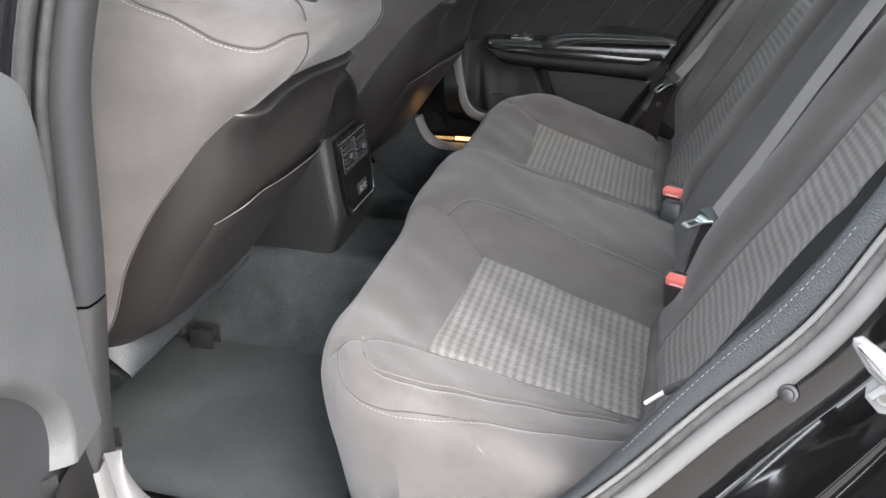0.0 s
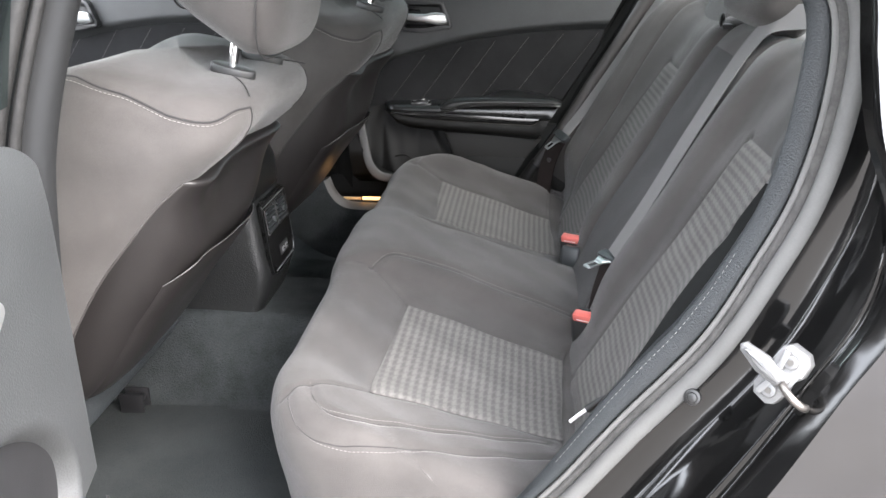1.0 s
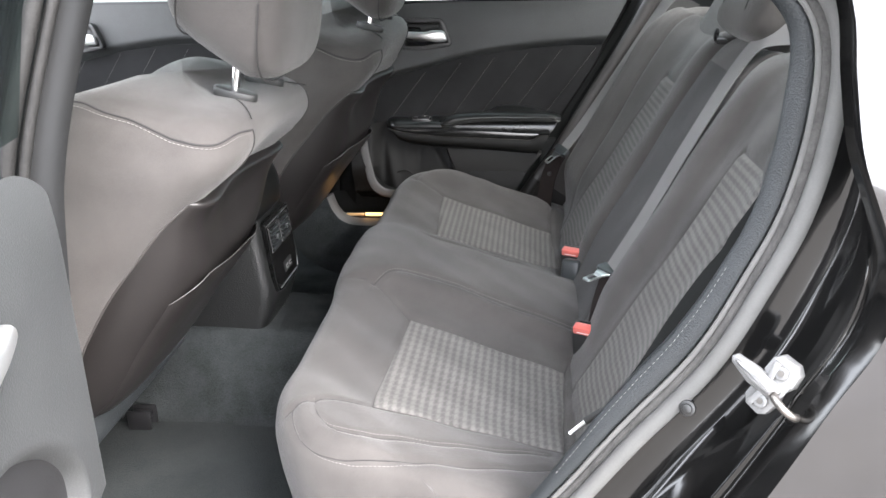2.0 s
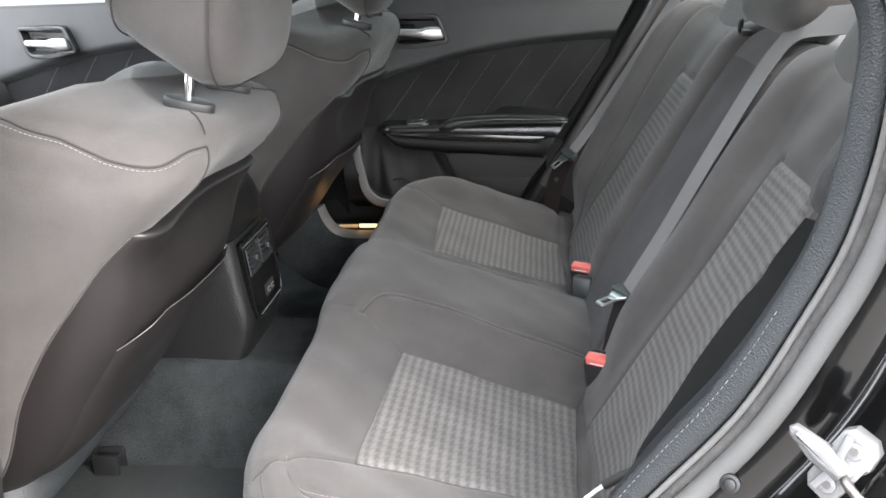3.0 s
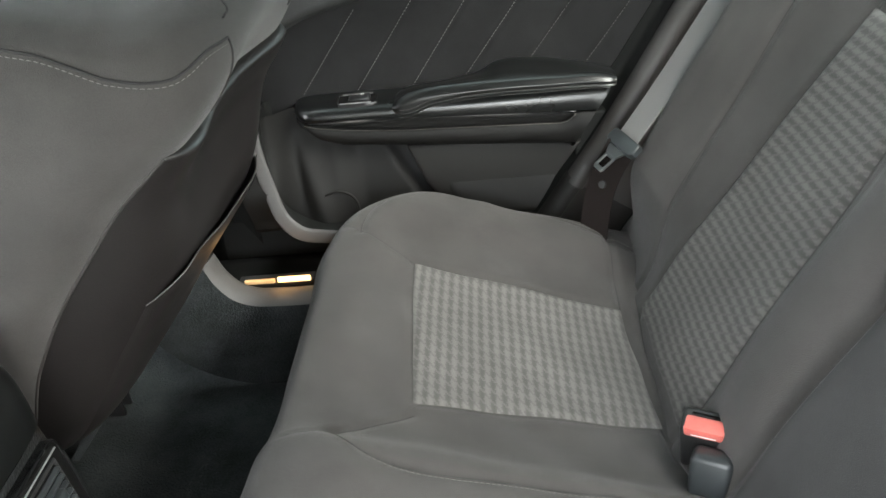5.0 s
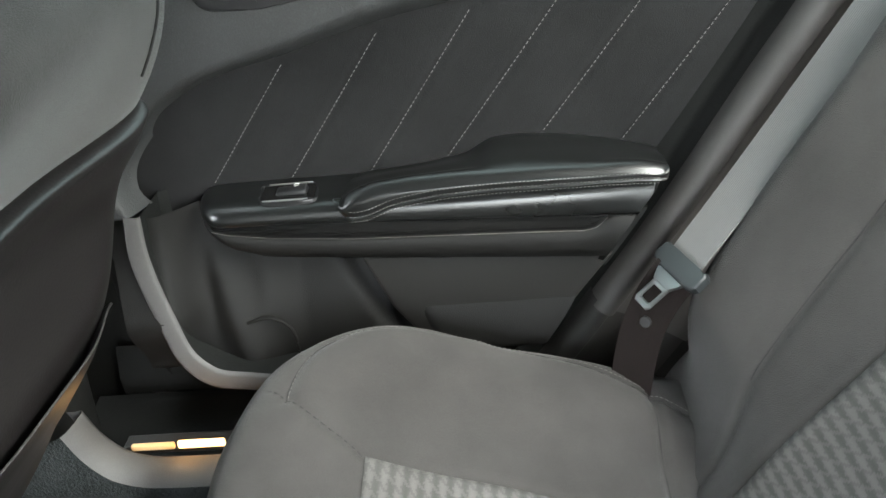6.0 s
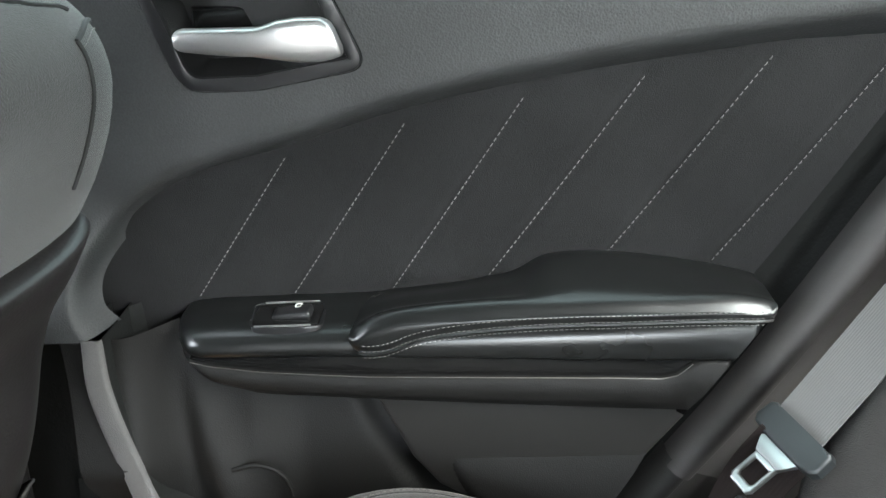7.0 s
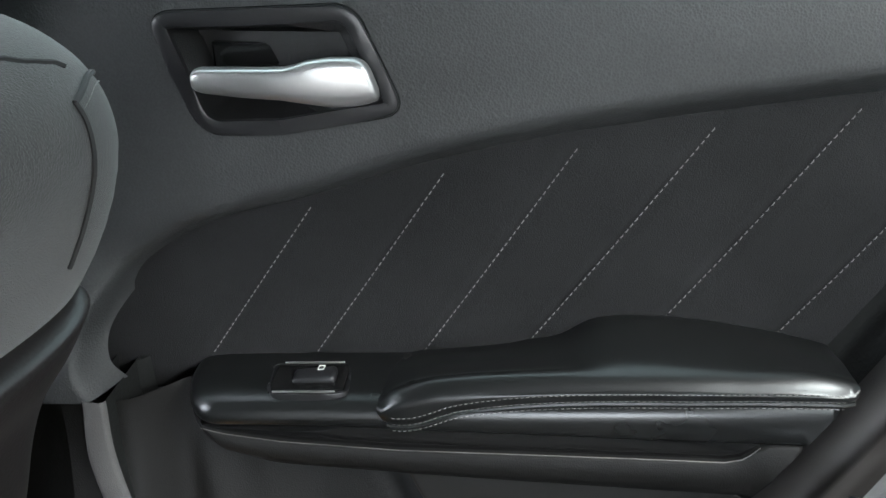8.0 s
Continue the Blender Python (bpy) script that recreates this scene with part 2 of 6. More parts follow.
def grid_part(name, P, mat, parent=None, uv=None, wrap=False, drop=None, label="", flip=False):
    P = np.asarray(P, dtype=float)
    nu, nv = P.shape[:2]
    faces = grid_faces(nu, nv, wrap)
    V = P.reshape(-1, 3)
    if drop is not None:
        faces = [f for f in faces if not drop(V[list(f)].mean(axis=0))]
    if flip:
        faces = [f[::-1] for f in faces]
    return mesh_part(name, V, faces, mat, parent, None if uv is None else np.asarray(uv).reshape(-1, 2), True, label)


def smooth_line(pts, n):
    """A smooth curve of n points through the given points, by a centripetal spline."""
    p = np.asarray(pts, dtype=float)
    if len(p) == 2:
        return p[0] + (p[1] - p[0]) * np.linspace(0, 1, n)[:, None]
    d = np.r_[0, np.cumsum(np.sqrt(np.linalg.norm(np.diff(p, axis=0), axis=1)) + 1e-9)]
    m = np.gradient(p, d, axis=0)
    out = []
    for s in np.linspace(0, d[-1], n):
        k = min(max(np.searchsorted(d, s) - 1, 0), len(p) - 2)
        h = d[k + 1] - d[k]
        u = (s - d[k]) / h
        out.append((2 * u**3 - 3 * u**2 + 1) * p[k] + (u**3 - 2 * u**2 + u) * h * m[k] + (3 * u**2 - 2 * u**3) * p[k + 1] + (u**3 - u**2) * h * m[k + 1])
    return np.array(out)


def even(pts, step):
    p = np.asarray(pts, dtype=float)
    d = np.r_[0, np.cumsum(np.linalg.norm(np.diff(p, axis=0), axis=1))]
    n = max(2, int(d[-1] / step) + 1)
    s = np.linspace(0, d[-1], n)
    return np.stack([np.interp(s, d, p[:, k]) for k in range(p.shape[1])], axis=1)


def sweep(name, pts, section, up, mat, parent=None, uv=False, closed=True, label="", scale=None):
    """Sweep a closed section of (side, up) offsets along points; up is one vector or one for each point."""
    p = np.asarray(pts, dtype=float)
    t = np.gradient(p, axis=0)
    t /= np.linalg.norm(t, axis=1)[:, None] + 1e-12
    u = np.broadcast_to(np.asarray(up, dtype=float), p.shape)
    side = np.cross(t, u)
    side /= np.linalg.norm(side, axis=1)[:, None] + 1e-12
    u = np.cross(side, t)
    s = np.asarray(section, dtype=float)
    k = np.ones(len(p)) if scale is None else np.asarray(scale)
    V = p[:, None] + k[:, None, None] * (side[:, None] * s[None, :, 0:1] + u[:, None] * s[None, :, 1:2])
    n, q = len(p), len(s)
    faces = [(a * q + b, a * q + (b + 1) % q, (a + 1) * q + (b + 1) % q, (a + 1) * q + b) for a in range(n - 1) for b in range(q)]
    faces += [tuple(range(q)), tuple(range((n - 1) * q, n * q))[::-1]]
    uvs = None
    if uv:
        d = np.r_[0, np.cumsum(np.linalg.norm(np.diff(p, axis=0), axis=1))]
        uvs = np.stack([np.broadcast_to(s[None, :, 0], (n, q)), np.broadcast_to(d[:, None], (n, q))], axis=-1).reshape(-1, 2)
    ob = mesh_part(name, V.reshape(-1, 3), faces, mat, parent, uvs, True, label)
    ob.data.set_sharp_from_angle(angle=radians(50))
    return ob


def ring(r, n=8, ry=None):
    return [(r * math.cos(a), (ry or r) * math.sin(a)) for a in np.linspace(0, 2 * math.pi, n, endpoint=False)]


def flat_section(w, h, n=4):
    """A strap's section with rounded sides."""
    pts = [(w / 2 - h / 2 + h / 2 * math.cos(a), h / 2 * math.sin(a)) for a in np.linspace(-math.pi / 2, math.pi / 2, n)]
    return pts + [(-x, -y) for x, y in pts]


def strap_section(w, h, n=12):
    top = [(x, h / 2) for x in np.linspace(w / 2, -w / 2, n)]
    return top + [(-x, -y) for x, y in top]


def tube(name, pts, r, mat, parent=None, n=8, label=""):
    p = np.asarray(pts, dtype=float)
    t = p[-1] - p[0]
    up = (0, 0, 1) if abs(t[2]) < 0.8 * np.linalg.norm(t) else (1, 0, 0)
    return sweep(name, p, ring(r, n), up, mat, parent, label=label)


def stitches(name, pts, normals, mat, parent, length=0.0052, gap=0.0016, r=0.0004, lift=0.0005):
    """A row of separate thread stitches lying along a line."""
    p = np.asarray(pts, dtype=float)
    nn = np.broadcast_to(np.asarray(normals, dtype=float), p.shape)
    d = np.r_[0, np.cumsum(np.linalg.norm(np.diff(p, axis=0), axis=1))]
    V, F = [], []
    s = 0.0

    def at(q, arr):
        return np.array([np.interp(q, d, arr[:, k]) for k in range(3)])

    while s + length < d[-1]:
        a, b, nv = at(s, p), at(s + length, p), at(s + length / 2, nn)
        nv = nv / (np.linalg.norm(nv) + 1e-9)
        t = (b - a) / (np.linalg.norm(b - a) + 1e-9)
        w = np.cross(t, nv)
        base = len(V)
        for q, k in ((0.0, 0.35), (0.22, 1.0), (0.78, 1.0), (1.0, 0.35)):
            c = a + (b - a) * q + nv * (lift * (1 if 0 < q < 1 else -0.4))
            V += [c + w * r * k, c + nv * r * k, c - w * r * k, c - nv * r * k]
        for e in range(3):
            for g in range(4):
                F.append((base + e * 4 + g, base + e * 4 + (g + 1) % 4, base + e * 4 + 4 + (g + 1) % 4, base + e * 4 + 4 + g))
        F += [(base, base + 3, base + 2, base + 1), (base + 12, base + 13, base + 14, base + 15)]
        s += length + gap
    return mesh_part(name, V, F, mat, parent)


def box_bm(size, at=(0, 0, 0), bevel=0.0, segs=2, m=None):
    bm = bmesh.new()
    bmesh.ops.create_cube(bm, size=1.0)
    bmesh.ops.scale(bm, vec=size, verts=bm.verts)
    if bevel:
        bmesh.ops.bevel(bm, geom=bm.edges[:], offset=bevel, segments=segs, profile=0.5, affect="EDGES")
    bmesh.ops.transform(bm, matrix=(m if m is not None else Matrix.Translation(at)), verts=bm.verts)
    return bm


def prism_bm(outline, y0, y1, bevel=0.0, segs=2, to=lambda x, z, y: (x, y, z)):
    """Extrude an (x, z) outline from depth y0 to the front at y1 and round the front's edge."""
    bm = bmesh.new()
    back = [bm.verts.new(to(x, z, y0)) for x, z in outline]
    front = [bm.verts.new(to(x, z, y1)) for x, z in outline]
    n = len(outline)
    bm.faces.new(back)
    f = bm.faces.new(front)
    for i in range(n):
        bm.faces.new((back[i], back[(i + 1) % n], front[(i + 1) % n], front[i]))
    if bevel:
        bmesh.ops.bevel(bm, geom=list(f.edges), offset=bevel, segments=segs, profile=0.5, affect="EDGES")
    return bm


def cyl_bm(r, h, m, n=20, bevel=0.0, r2=None):
    bm = bmesh.new()
    bmesh.ops.create_cone(bm, cap_ends=True, segments=n, radius1=r, radius2=r if r2 is None else r2, depth=h)
    if bevel:
        bmesh.ops.bevel(bm, geom=[e for e in bm.edges if len(e.link_faces) == 2 and any(len(f.verts) > 4 for f in e.link_faces)], offset=bevel, segments=2, profile=0.5, affect="EDGES")
    bmesh.ops.transform(bm, matrix=m, verts=bm.verts)
    return bm


def interp(x, knots):
    return np.interp(x, [k[0] for k in knots], [k[1] for k in knots])


def interp_smooth(x, knots):
    """Smooth interpolation with level tangents scaled between the knots."""
    kx = np.array([k[0] for k in knots], dtype=float)
    ky = np.array([k[1] for k in knots], dtype=float)
    m = np.gradient(ky, kx)
    x = np.clip(np.asarray(x, dtype=float), kx[0], kx[-1])
    k = np.clip(np.searchsorted(kx, x) - 1, 0, len(kx) - 2)
    h = kx[k + 1] - kx[k]
    u = (x - kx[k]) / h
    return (2 * u**3 - 3 * u**2 + 1) * ky[k] + (u**3 - 2 * u**2 + u) * h * m[k] + (3 * u**2 - 2 * u**3) * ky[k + 1] + (u**3 - u**2) * h * m[k + 1]


def polyline_distance(X, Y, line):
    best = np.full(np.shape(X), 9.0)
    for (ax, ay), (bx, by) in zip(line[:-1], line[1:]):
        vx, vy = bx - ax, by - ay
        q = np.clip(((X - ax) * vx + (Y - ay) * vy) / (vx * vx + vy * vy + 1e-12), 0, 1)
        best = np.minimum(best, np.hypot(X - ax - q * vx, Y - ay - q * vy))
    return best


# ---- the ground and the car's shell ----
def structure(ob, label, category):
    return tagged(ob, label, category, kind="structure")


gp = np.stack(np.meshgrid(np.linspace(-60, 60, 25), np.linspace(-60, 60, 25), indexing="ij") + [np.zeros((25, 25))], axis=-1)
structure(grid_part("ground", gp, GROUND), "grey-brown concrete parking ground outside the car", "ground")

FLOOR_Z = 0.38


def floor_height(x, y):
    a = np.abs(y)
    fall = np.clip((a - 0.095) / np.where(y < 0, 0.115, 0.075), 0, 1)
    tunnel = 0.160 * (1 - fall ** 2 * (3 - 2 * fall))
    sill = 0.05 * np.clip((a - 0.60) / 0.07, 0, 1) ** 2
    return FLOOR_Z + tunnel + sill


fx, fy = np.meshgrid(np.linspace(-1.6, 0.5, 90), np.linspace(-0.74, 0.74, 120), indexing="ij")
fz = floor_height(fx, fy) + 0.002 * np.sin(fx * 23 + 2) * np.sin(fy * 17)
structure(grid_part("floor", np.stack([fx, fy, fz], axis=-1), CARPET), "dark grey moulded carpet over the car floor", "floor")

# headliner, closed above by the roof skin
hx, hy = np.meshgrid(np.linspace(-0.95, 0.62, 30), np.linspace(-0.64, 0.64, 24), indexing="ij")
hz = 1.425 - 0.05 * (hy / 0.64) ** 2 - 0.07 * ((hx - 0.0) / 0.95) ** 2
structure(grid_part("ceiling", np.stack([hx, hy, hz], axis=-1), HEADLINER), "plain grey cloth headliner", "ceiling")
structure(grid_part("roof", np.stack([hx * 1.02, hy * 1.04, hz + 0.03], axis=-1), PAINT), "gloss black painted roof skin", "roof")

# roof rails from the headliner's edge down to the door frames, and the inner rear pillars: unseen, added to stop sky
# light leaking in
RAIL = {1: [(-0.95, 1.36), (-0.28, 1.385), (0.10, 1.38), (0.36, 1.295), (0.52, 1.14), (0.64, 1.12)], -1: [(-0.95, 1.37), (-0.28, 1.385), (-0.02, 1.385), (0.20, 1.36), (0.36, 1.30), (0.46, 1.235), (0.56, 1.15), (0.64, 1.12)]}
for sg in (-1, 1):
    rows = []
    for x in np.linspace(-0.95, 0.64, 60):
        zt = 1.425 - 0.05 * (0.62 / 0.64) ** 2 - 0.07 * (x / 0.95) ** 2
        zl = float(interp(x, RAIL[sg]))
        yl = 0.79 - 0.10 * max(0.0, (zl - 1.05) / 0.35) ** 1.3 if sg > 0 else 0.70
        rows.append([(x, sg * (0.62 + (yl - 0.62) * v), zt + (zl - zt) * v ** 1.6 - 0.006 * (1 - v)) for v in np.linspace(0, 1, 8)])
    structure(grid_part("roof_rail", np.array(rows), PILLAR, flip=sg > 0), "unseen dark roof rail added to shut out sky light", "roof rail")
    rows = [[(x, sg * y, 1.332 - 0.29 * (x - 0.635) / 0.69 + 0.10 * (y - 0.57)) for y in np.linspace(0.57, 0.82, 6)] for x in np.linspace(0.58, 1.36, 16)]
    structure(grid_part("rear_pillar", np.array(rows), PILLAR, flip=sg < 0), "unseen dark rear pillar added to shut out sky light", "pillar")

# sloping rear window
rx, ry = np.meshgrid(np.linspace(0, 1, 10), np.linspace(-0.60, 0.60, 12), indexing="ij")
rear_glass = grid_part("rear_window", np.stack([0.635 + 0.69 * rx, ry, 1.395 - 0.06 * (ry / 0.6) ** 2 - 0.29 * rx], axis=-1), GLASS)
structure(rear_glass, "sloping tinted rear window above the parcel shelf", "window")
rear_glass.visible_shadow = False

# bulkhead in front and parcel shelf behind
structure(part("wall_front", box_bm((0.06, 1.5, 0.62), (-1.63, 0, 0.66), 0.01), GRAIN_DARK), "plain dark bulkhead across the front of the cabin", "wall")
# unseen dashboard, added to block sky light from the open windscreen
dash = np.array([[(x, y, z - 0.03 * (y / 0.75) ** 2) for x, z in ((-1.60, 1.00), (-1.45, 1.005), (-1.32, 0.99), (-1.26, 0.96), (-1.24, 0.90), (-1.26, 0.80), (-1.30, 0.70), (-1.36, 0.60), (-1.45, 0.52), (-1.60, 0.48))] for y in np.linspace(-0.80, 0.80, 24)])
structure(grid_part("dashboard", dash, GRAIN_DARK), "unseen dark dashboard added to keep sky light off the floor", "dashboard")
sx, sy = np.meshgrid(np.linspace(0.66, 1.35, 12), np.linspace(-0.70, 0.70, 24), indexing="ij")
structure(grid_part("parcel_shelf", np.stack([sx, sy, 1.075 + 0.02 * (sx - 0.66)], axis=-1), CARPET), "dark carpeted parcel shelf behind the rear seat", "shelf")
structure(part("wall_rear", box_bm((0.04, 1.5, 0.75), (0.86, 0, 0.70), 0.005), GRAIN_DARK), "plain dark panel behind the rear seat", "wall")

# the near door opening, as a curve of (x, z)
OPEN_REAR = [(-0.10, 0.495), (0.05, 0.500), (0.15, 0.545), (0.242, 0.642), (0.320, 0.748), (0.398, 0.850), (0.439, 0.934), (0.468, 1.006), (0.483, 1.086), (0.484, 1.155), (0.474, 1.190), (0.443, 1.224), (0.36, 1.285), (0.20, 1.345), (-0.02, 1.37), (-0.20, 1.36)]
PILLAR_X = [(0.40, -0.390), (0.59, -0.371), (0.80, -0.338), (1.064, -0.302), (1.22, -0.262), (1.40, -0.217)]


def opening_curve(dx, y, n=90):
    """The opening's rear edge pushed outwards by dx, at the depth y."""
    c = smooth_line(OPEN_REAR, n)
    t = np.gradient(c, axis=0)
    t /= np.linalg.norm(t, axis=1)[:, None]
    c = c + np.stack([t[:, 1], -t[:, 0]], axis=1) * dx
    return np.stack([c[:, 0], np.full(n, y), c[:, 1]], axis=1)


def loft(curves, k=1):
    c = np.asarray(curves)
    return np.transpose(c, (1, 0, 2))


# quarter trim of the near opening: grained edge with a stitched line, pale lip, dusty lip, grey bulb seal
near = empty("door_opening")
structure(near, "rear door opening with grained edge trim and rubber seals", "door frame")
OC = opening_curve(0.0, -0.73)
WIDE = interp(OC[:, 2], [(0.50, 0.0), (0.61, -0.001), (0.68, -0.008), (0.74, -0.011), (0.80, -0.0155), (0.86, -0.0155), (0.91, -0.012), (0.96, -0.010), (1.03, -0.012), (1.12, -0.013), (1.22, -0.006)])[:, None]
# the trim's inner flank reaches towards the backrest between the cushion and the window
DEEP = interp(OC[:, 2], [(0.66, 0.0), (0.76, 0.052), (1.06, 0.052), (1.16, 0.0)]) * (OC[:, 0] > 0.1)
FLANK = DEEP[:, None] * 0.34
grid_part("edge_trim", loft([opening_curve(WIDE + FLANK + 0.034, -0.690 + DEEP), opening_curve(WIDE + FLANK + 0.010, -0.708 + DEEP), opening_curve(WIDE + 0.5 * FLANK + 0.004, -0.716 + 0.5 * DEEP), opening_curve(WIDE + 0.0015, -0.720), opening_curve(WIDE, -0.7245), opening_curve(WIDE + 0.002, -0.7275), opening_curve(0.4 * WIDE, -0.734), opening_curve(0.006, -0.738), opening_curve(0.009, -0.737), opening_curve(0.010, -0.730)]), EDGE_TRIM, near, label="dark blue-grey grained plastic edge trim")
on = (OC[:, 2] > 0.66) & (OC[:, 2] < 0.945) & (OC[:, 0] > 0.1)
stitches("stitching", opening_curve(0.80 * WIDE + 0.0014, -0.7306)[on], (0, -1, 0), THREAD_DIM, near, 0.0045, 0.0025, 0.0003)
sweep("flocked_lip", opening_curve(0.0122, -0.7415), ring(0.0042, 10, 0.0030), (0, 1, 0), RUBBER_GREY, near, label="pale flocked lip")
sweep("inner_seal", opening_curve(0.0195, -0.746), ring(0.0068, 12, 0.0045), (0, 1, 0), RUBBER_WORN, near, label="worn dusty rubber lip")
sweep("outer_seal", opening_curve(0.0295, -0.756), ring(0.0108, 14), (0, 1, 0), RUBBER_GREY, near, label="smooth grey bulb seal")

# painted jamb from the seal round to the quarter panel
OUT = [(0.0, 0.44), (0.13, 0.445), (0.25, 0.48), (0.385, 0.645), (0.445, 0.745), (0.500, 0.86), (0.534, 0.93), (0.538, 0.98), (0.520, 1.035), (0.500, 1.09), (0.492, 1.15), (0.488, 1.21), (0.465, 1.27), (0.40, 1.32), (0.22, 1.39), (-0.02, 1.415), (-0.20, 1.405)]
oc = smooth_line(OUT, 90)
jamb_out = np.stack([oc[:, 0], np.full(90, -0.885), oc[:, 1]], axis=1)
lean_in = np.clip((jamb_out[:, 2] - 1.0) / 0.42, 0, 1) ** 1.5 * 0.16
jamb_out[:, 1] += lean_in

j1, j2 = opening_curve(0.034, -0.766), opening_curve(0.066, -0.772)
mid = 0.5 * (j2 + jamb_out)
mid[:, 1] = -0.815
lipc = jamb_out + np.array([-0.006, 0.02, 0.002])
rings = [j1, 0.5 * (j1 + j2) + np.array([0, 0.004, 0]), j2, 0.85 * j2 + 0.15 * mid + np.array([0.002, 0.003, 0]), 0.70 * j2 + 0.30 * mid + np.array([0.004, -0.002, 0]), 0.55 * j2 + 0.45 * mid + np.array([0.004, -0.003, 0]), 0.40 * j2 + 0.60 * mid + np.array([0.002, 0.001, 0]), mid, 0.78 * mid + 0.22 * lipc, 0.70 * mid + 0.30 * lipc + np.array([0, -0.008, 0]), 0.60 * mid + 0.40 * lipc + np.array([0, -0.009, 0]), 0.50 * mid + 0.50 * lipc + np.array([0, 0.002, 0]), 0.25 * mid + 0.75 * lipc + np.array([0, 0.001, 0]), 0.18 * mid + 0.82 * lipc + np.array([0, -0.003, 0]), lipc, jamb_out + np.array([0.002, 0.001, 0]), jamb_out + np.array([0.012, -0.002, 0])]
JN = len(rings) - 1
back = jamb_out + np.array([0.10, -0.02, 0.0])
far_back = jamb_out * np.array([0.0, 1, 1]) + np.array([1.6, -0.015, 0])
rings += [0.5 * (rings[-1] + back), back, 0.5 * (back + far_back) + np.array([0, -0.02, 0]), far_back]
body = empty("car_body")
tagged(body, "gloss black painted car body side with dusty door jamb", "car body")
jp = loft(rings)
grid_part("door_jamb", jp[:, :JN], JAMB, body, label="gloss black painted jamb")
grid_part("quarter_panel", jp[:, JN - 1:], PAINT, body, label="gloss black rear quarter panel")

# sill: carpeted inner wall, curved scuff plate, sill top blackened for shade and painted outer sill, both sides
for sg in (-1, 1):
    line = smooth_line([(0.24, 0.56), (0.16, 0.538), (0.05, 0.534), (-0.12, 0.534), (-0.24, 0.534), (-0.272, 0.537), (-0.300, 0.549), (-0.322, 0.577), (-0.335, 0.612)], 80)
    t = np.gradient(line, axis=0)
    t /= np.linalg.norm(t, axis=1)[:, None]
    up = np.stack([t[:, 1], -t[:, 0]], axis=1)
    shift = np.array([-0.015, -0.052]) if sg < 0 else np.zeros(2)
    line = line + shift
    wide = 0.13 if sg < 0 else 0.0
    V = []
    for y, d in ((0.600, -0.16), (0.601, -0.02), (0.603, -0.004), (0.608, 0.001), (0.622, 0.006), (0.636, 0.008), (0.641, 0.006), (0.643, -0.004), (0.650, -0.020)):
        c = line + up * d
        y = 0.600 + (y - 0.600) * np.clip(np.arange(79, -1, -1) / 16, 0.02, 1) ** 0.6 if sg < 0 else np.full(80, y)
        V.append(np.stack([c[:, 0], sg * (y + wide), np.maximum(c[:, 1], 0.37)], axis=1))
    V = np.transpose(np.array(V), (1, 0, 2))
    plate_ob = grid_part("scuff_plate", V[:, 2:], GRAIN_PALE, flip=sg > 0)
    structure(plate_ob, "grey grained plastic sill scuff plate curving up the pillar", "sill")
    grid_part("carpet_edge", V[:, :3], CARPET, plate_ob, flip=sg > 0)
    P = np.array([[(x, sg * y, z) for y, z in ((0.645 + wide, 0.505), (0.76, 0.505), (0.775, 0.508), (0.79, 0.51), (0.806, 0.49))] for x in np.linspace(-0.40, 0.30, 20)])
    structure(grid_part("sill_top", P, SHADE_BLACK), "door sill top blackened for the shade by the door", "sill")
    P = np.array([[(x, sg * y, z) for y, z in ((0.804, 0.50), (0.83, 0.47), (0.86, 0.45), (0.90, 0.40), (0.90, 0.2))] for x in np.linspace(-1.5, 0.4, 20)])
    structure(grid_part("outer_sill", P, PAINT), "gloss black painted outer sill", "sill")


def pillar(sg):
    """B-pillar with its trims and seals."""
    p = empty("door_pillar")
    structure(p, "dark pillar between front and rear doors with knit-textured trim", "pillar")

    def path(z, dx, dy):
        x = interp_smooth(z, PILLAR_X)
        y = 0.735 - np.clip((z - 1.0) / 0.4, 0, 1) ** 1.3 * 0.10
        return np.stack([x + dx, sg * (y + dy), z], axis=1)

    sec = [(0, -0.075), (0.03, -0.07), (0.048, -0.04), (0.05, 0.0), (0.048, 0.03), (0.03, 0.04), (-0.05, 0.04), (-0.06, 0.0), (-0.06, -0.05), (-0.04, -0.075)]
    upper = np.linspace(0.768, 1.40, 30)
    lower = np.linspace(0.50, 0.764, 24)
    # the far lower trim is blackened for shade, the near one keeps its plastic
    for name, zz, mat in (("upper_trim", upper, PILLAR), ("lower_trim", lower, SHADE_BLACK if sg > 0 else GRAIN_DARK)):
        c = path(zz, -0.048, -0.012)
        V = np.array([[q + np.array([a * 1.0, sg * b * 0.5, 0]) for b, a in ((s[1], s[0]) for s in sec)] for q in c])
        ob = grid_part(name, np.transpose(V, (1, 0, 2)), mat, p, wrap=True)
    allz = np.linspace(0.46, 1.40, 50)
    sweep("inner_seal", path(allz, -0.018, 0.022), ring(0.0065, 8), (1, 0, 0), SEAL_DARK, p, label="dusty black rubber seal")
    sweep("outer_seal", path(allz, -0.032, 0.034), ring(0.009, 10), (1, 0, 0), SEAL_DARK, p, label="black bulb seal")
    V = np.array([[q + np.array([a, sg * b, 0]) for a, b in ((0.0, 0.0), (-0.01, 0.03), (-0.05, 0.06), (-0.10, 0.065), (-0.12, 0.03))] for q in path(allz, -0.04, 0.045)])
    grid_part("painted_post", V, PAINT, p)
    return p


pillar(-1)
pillar(1)


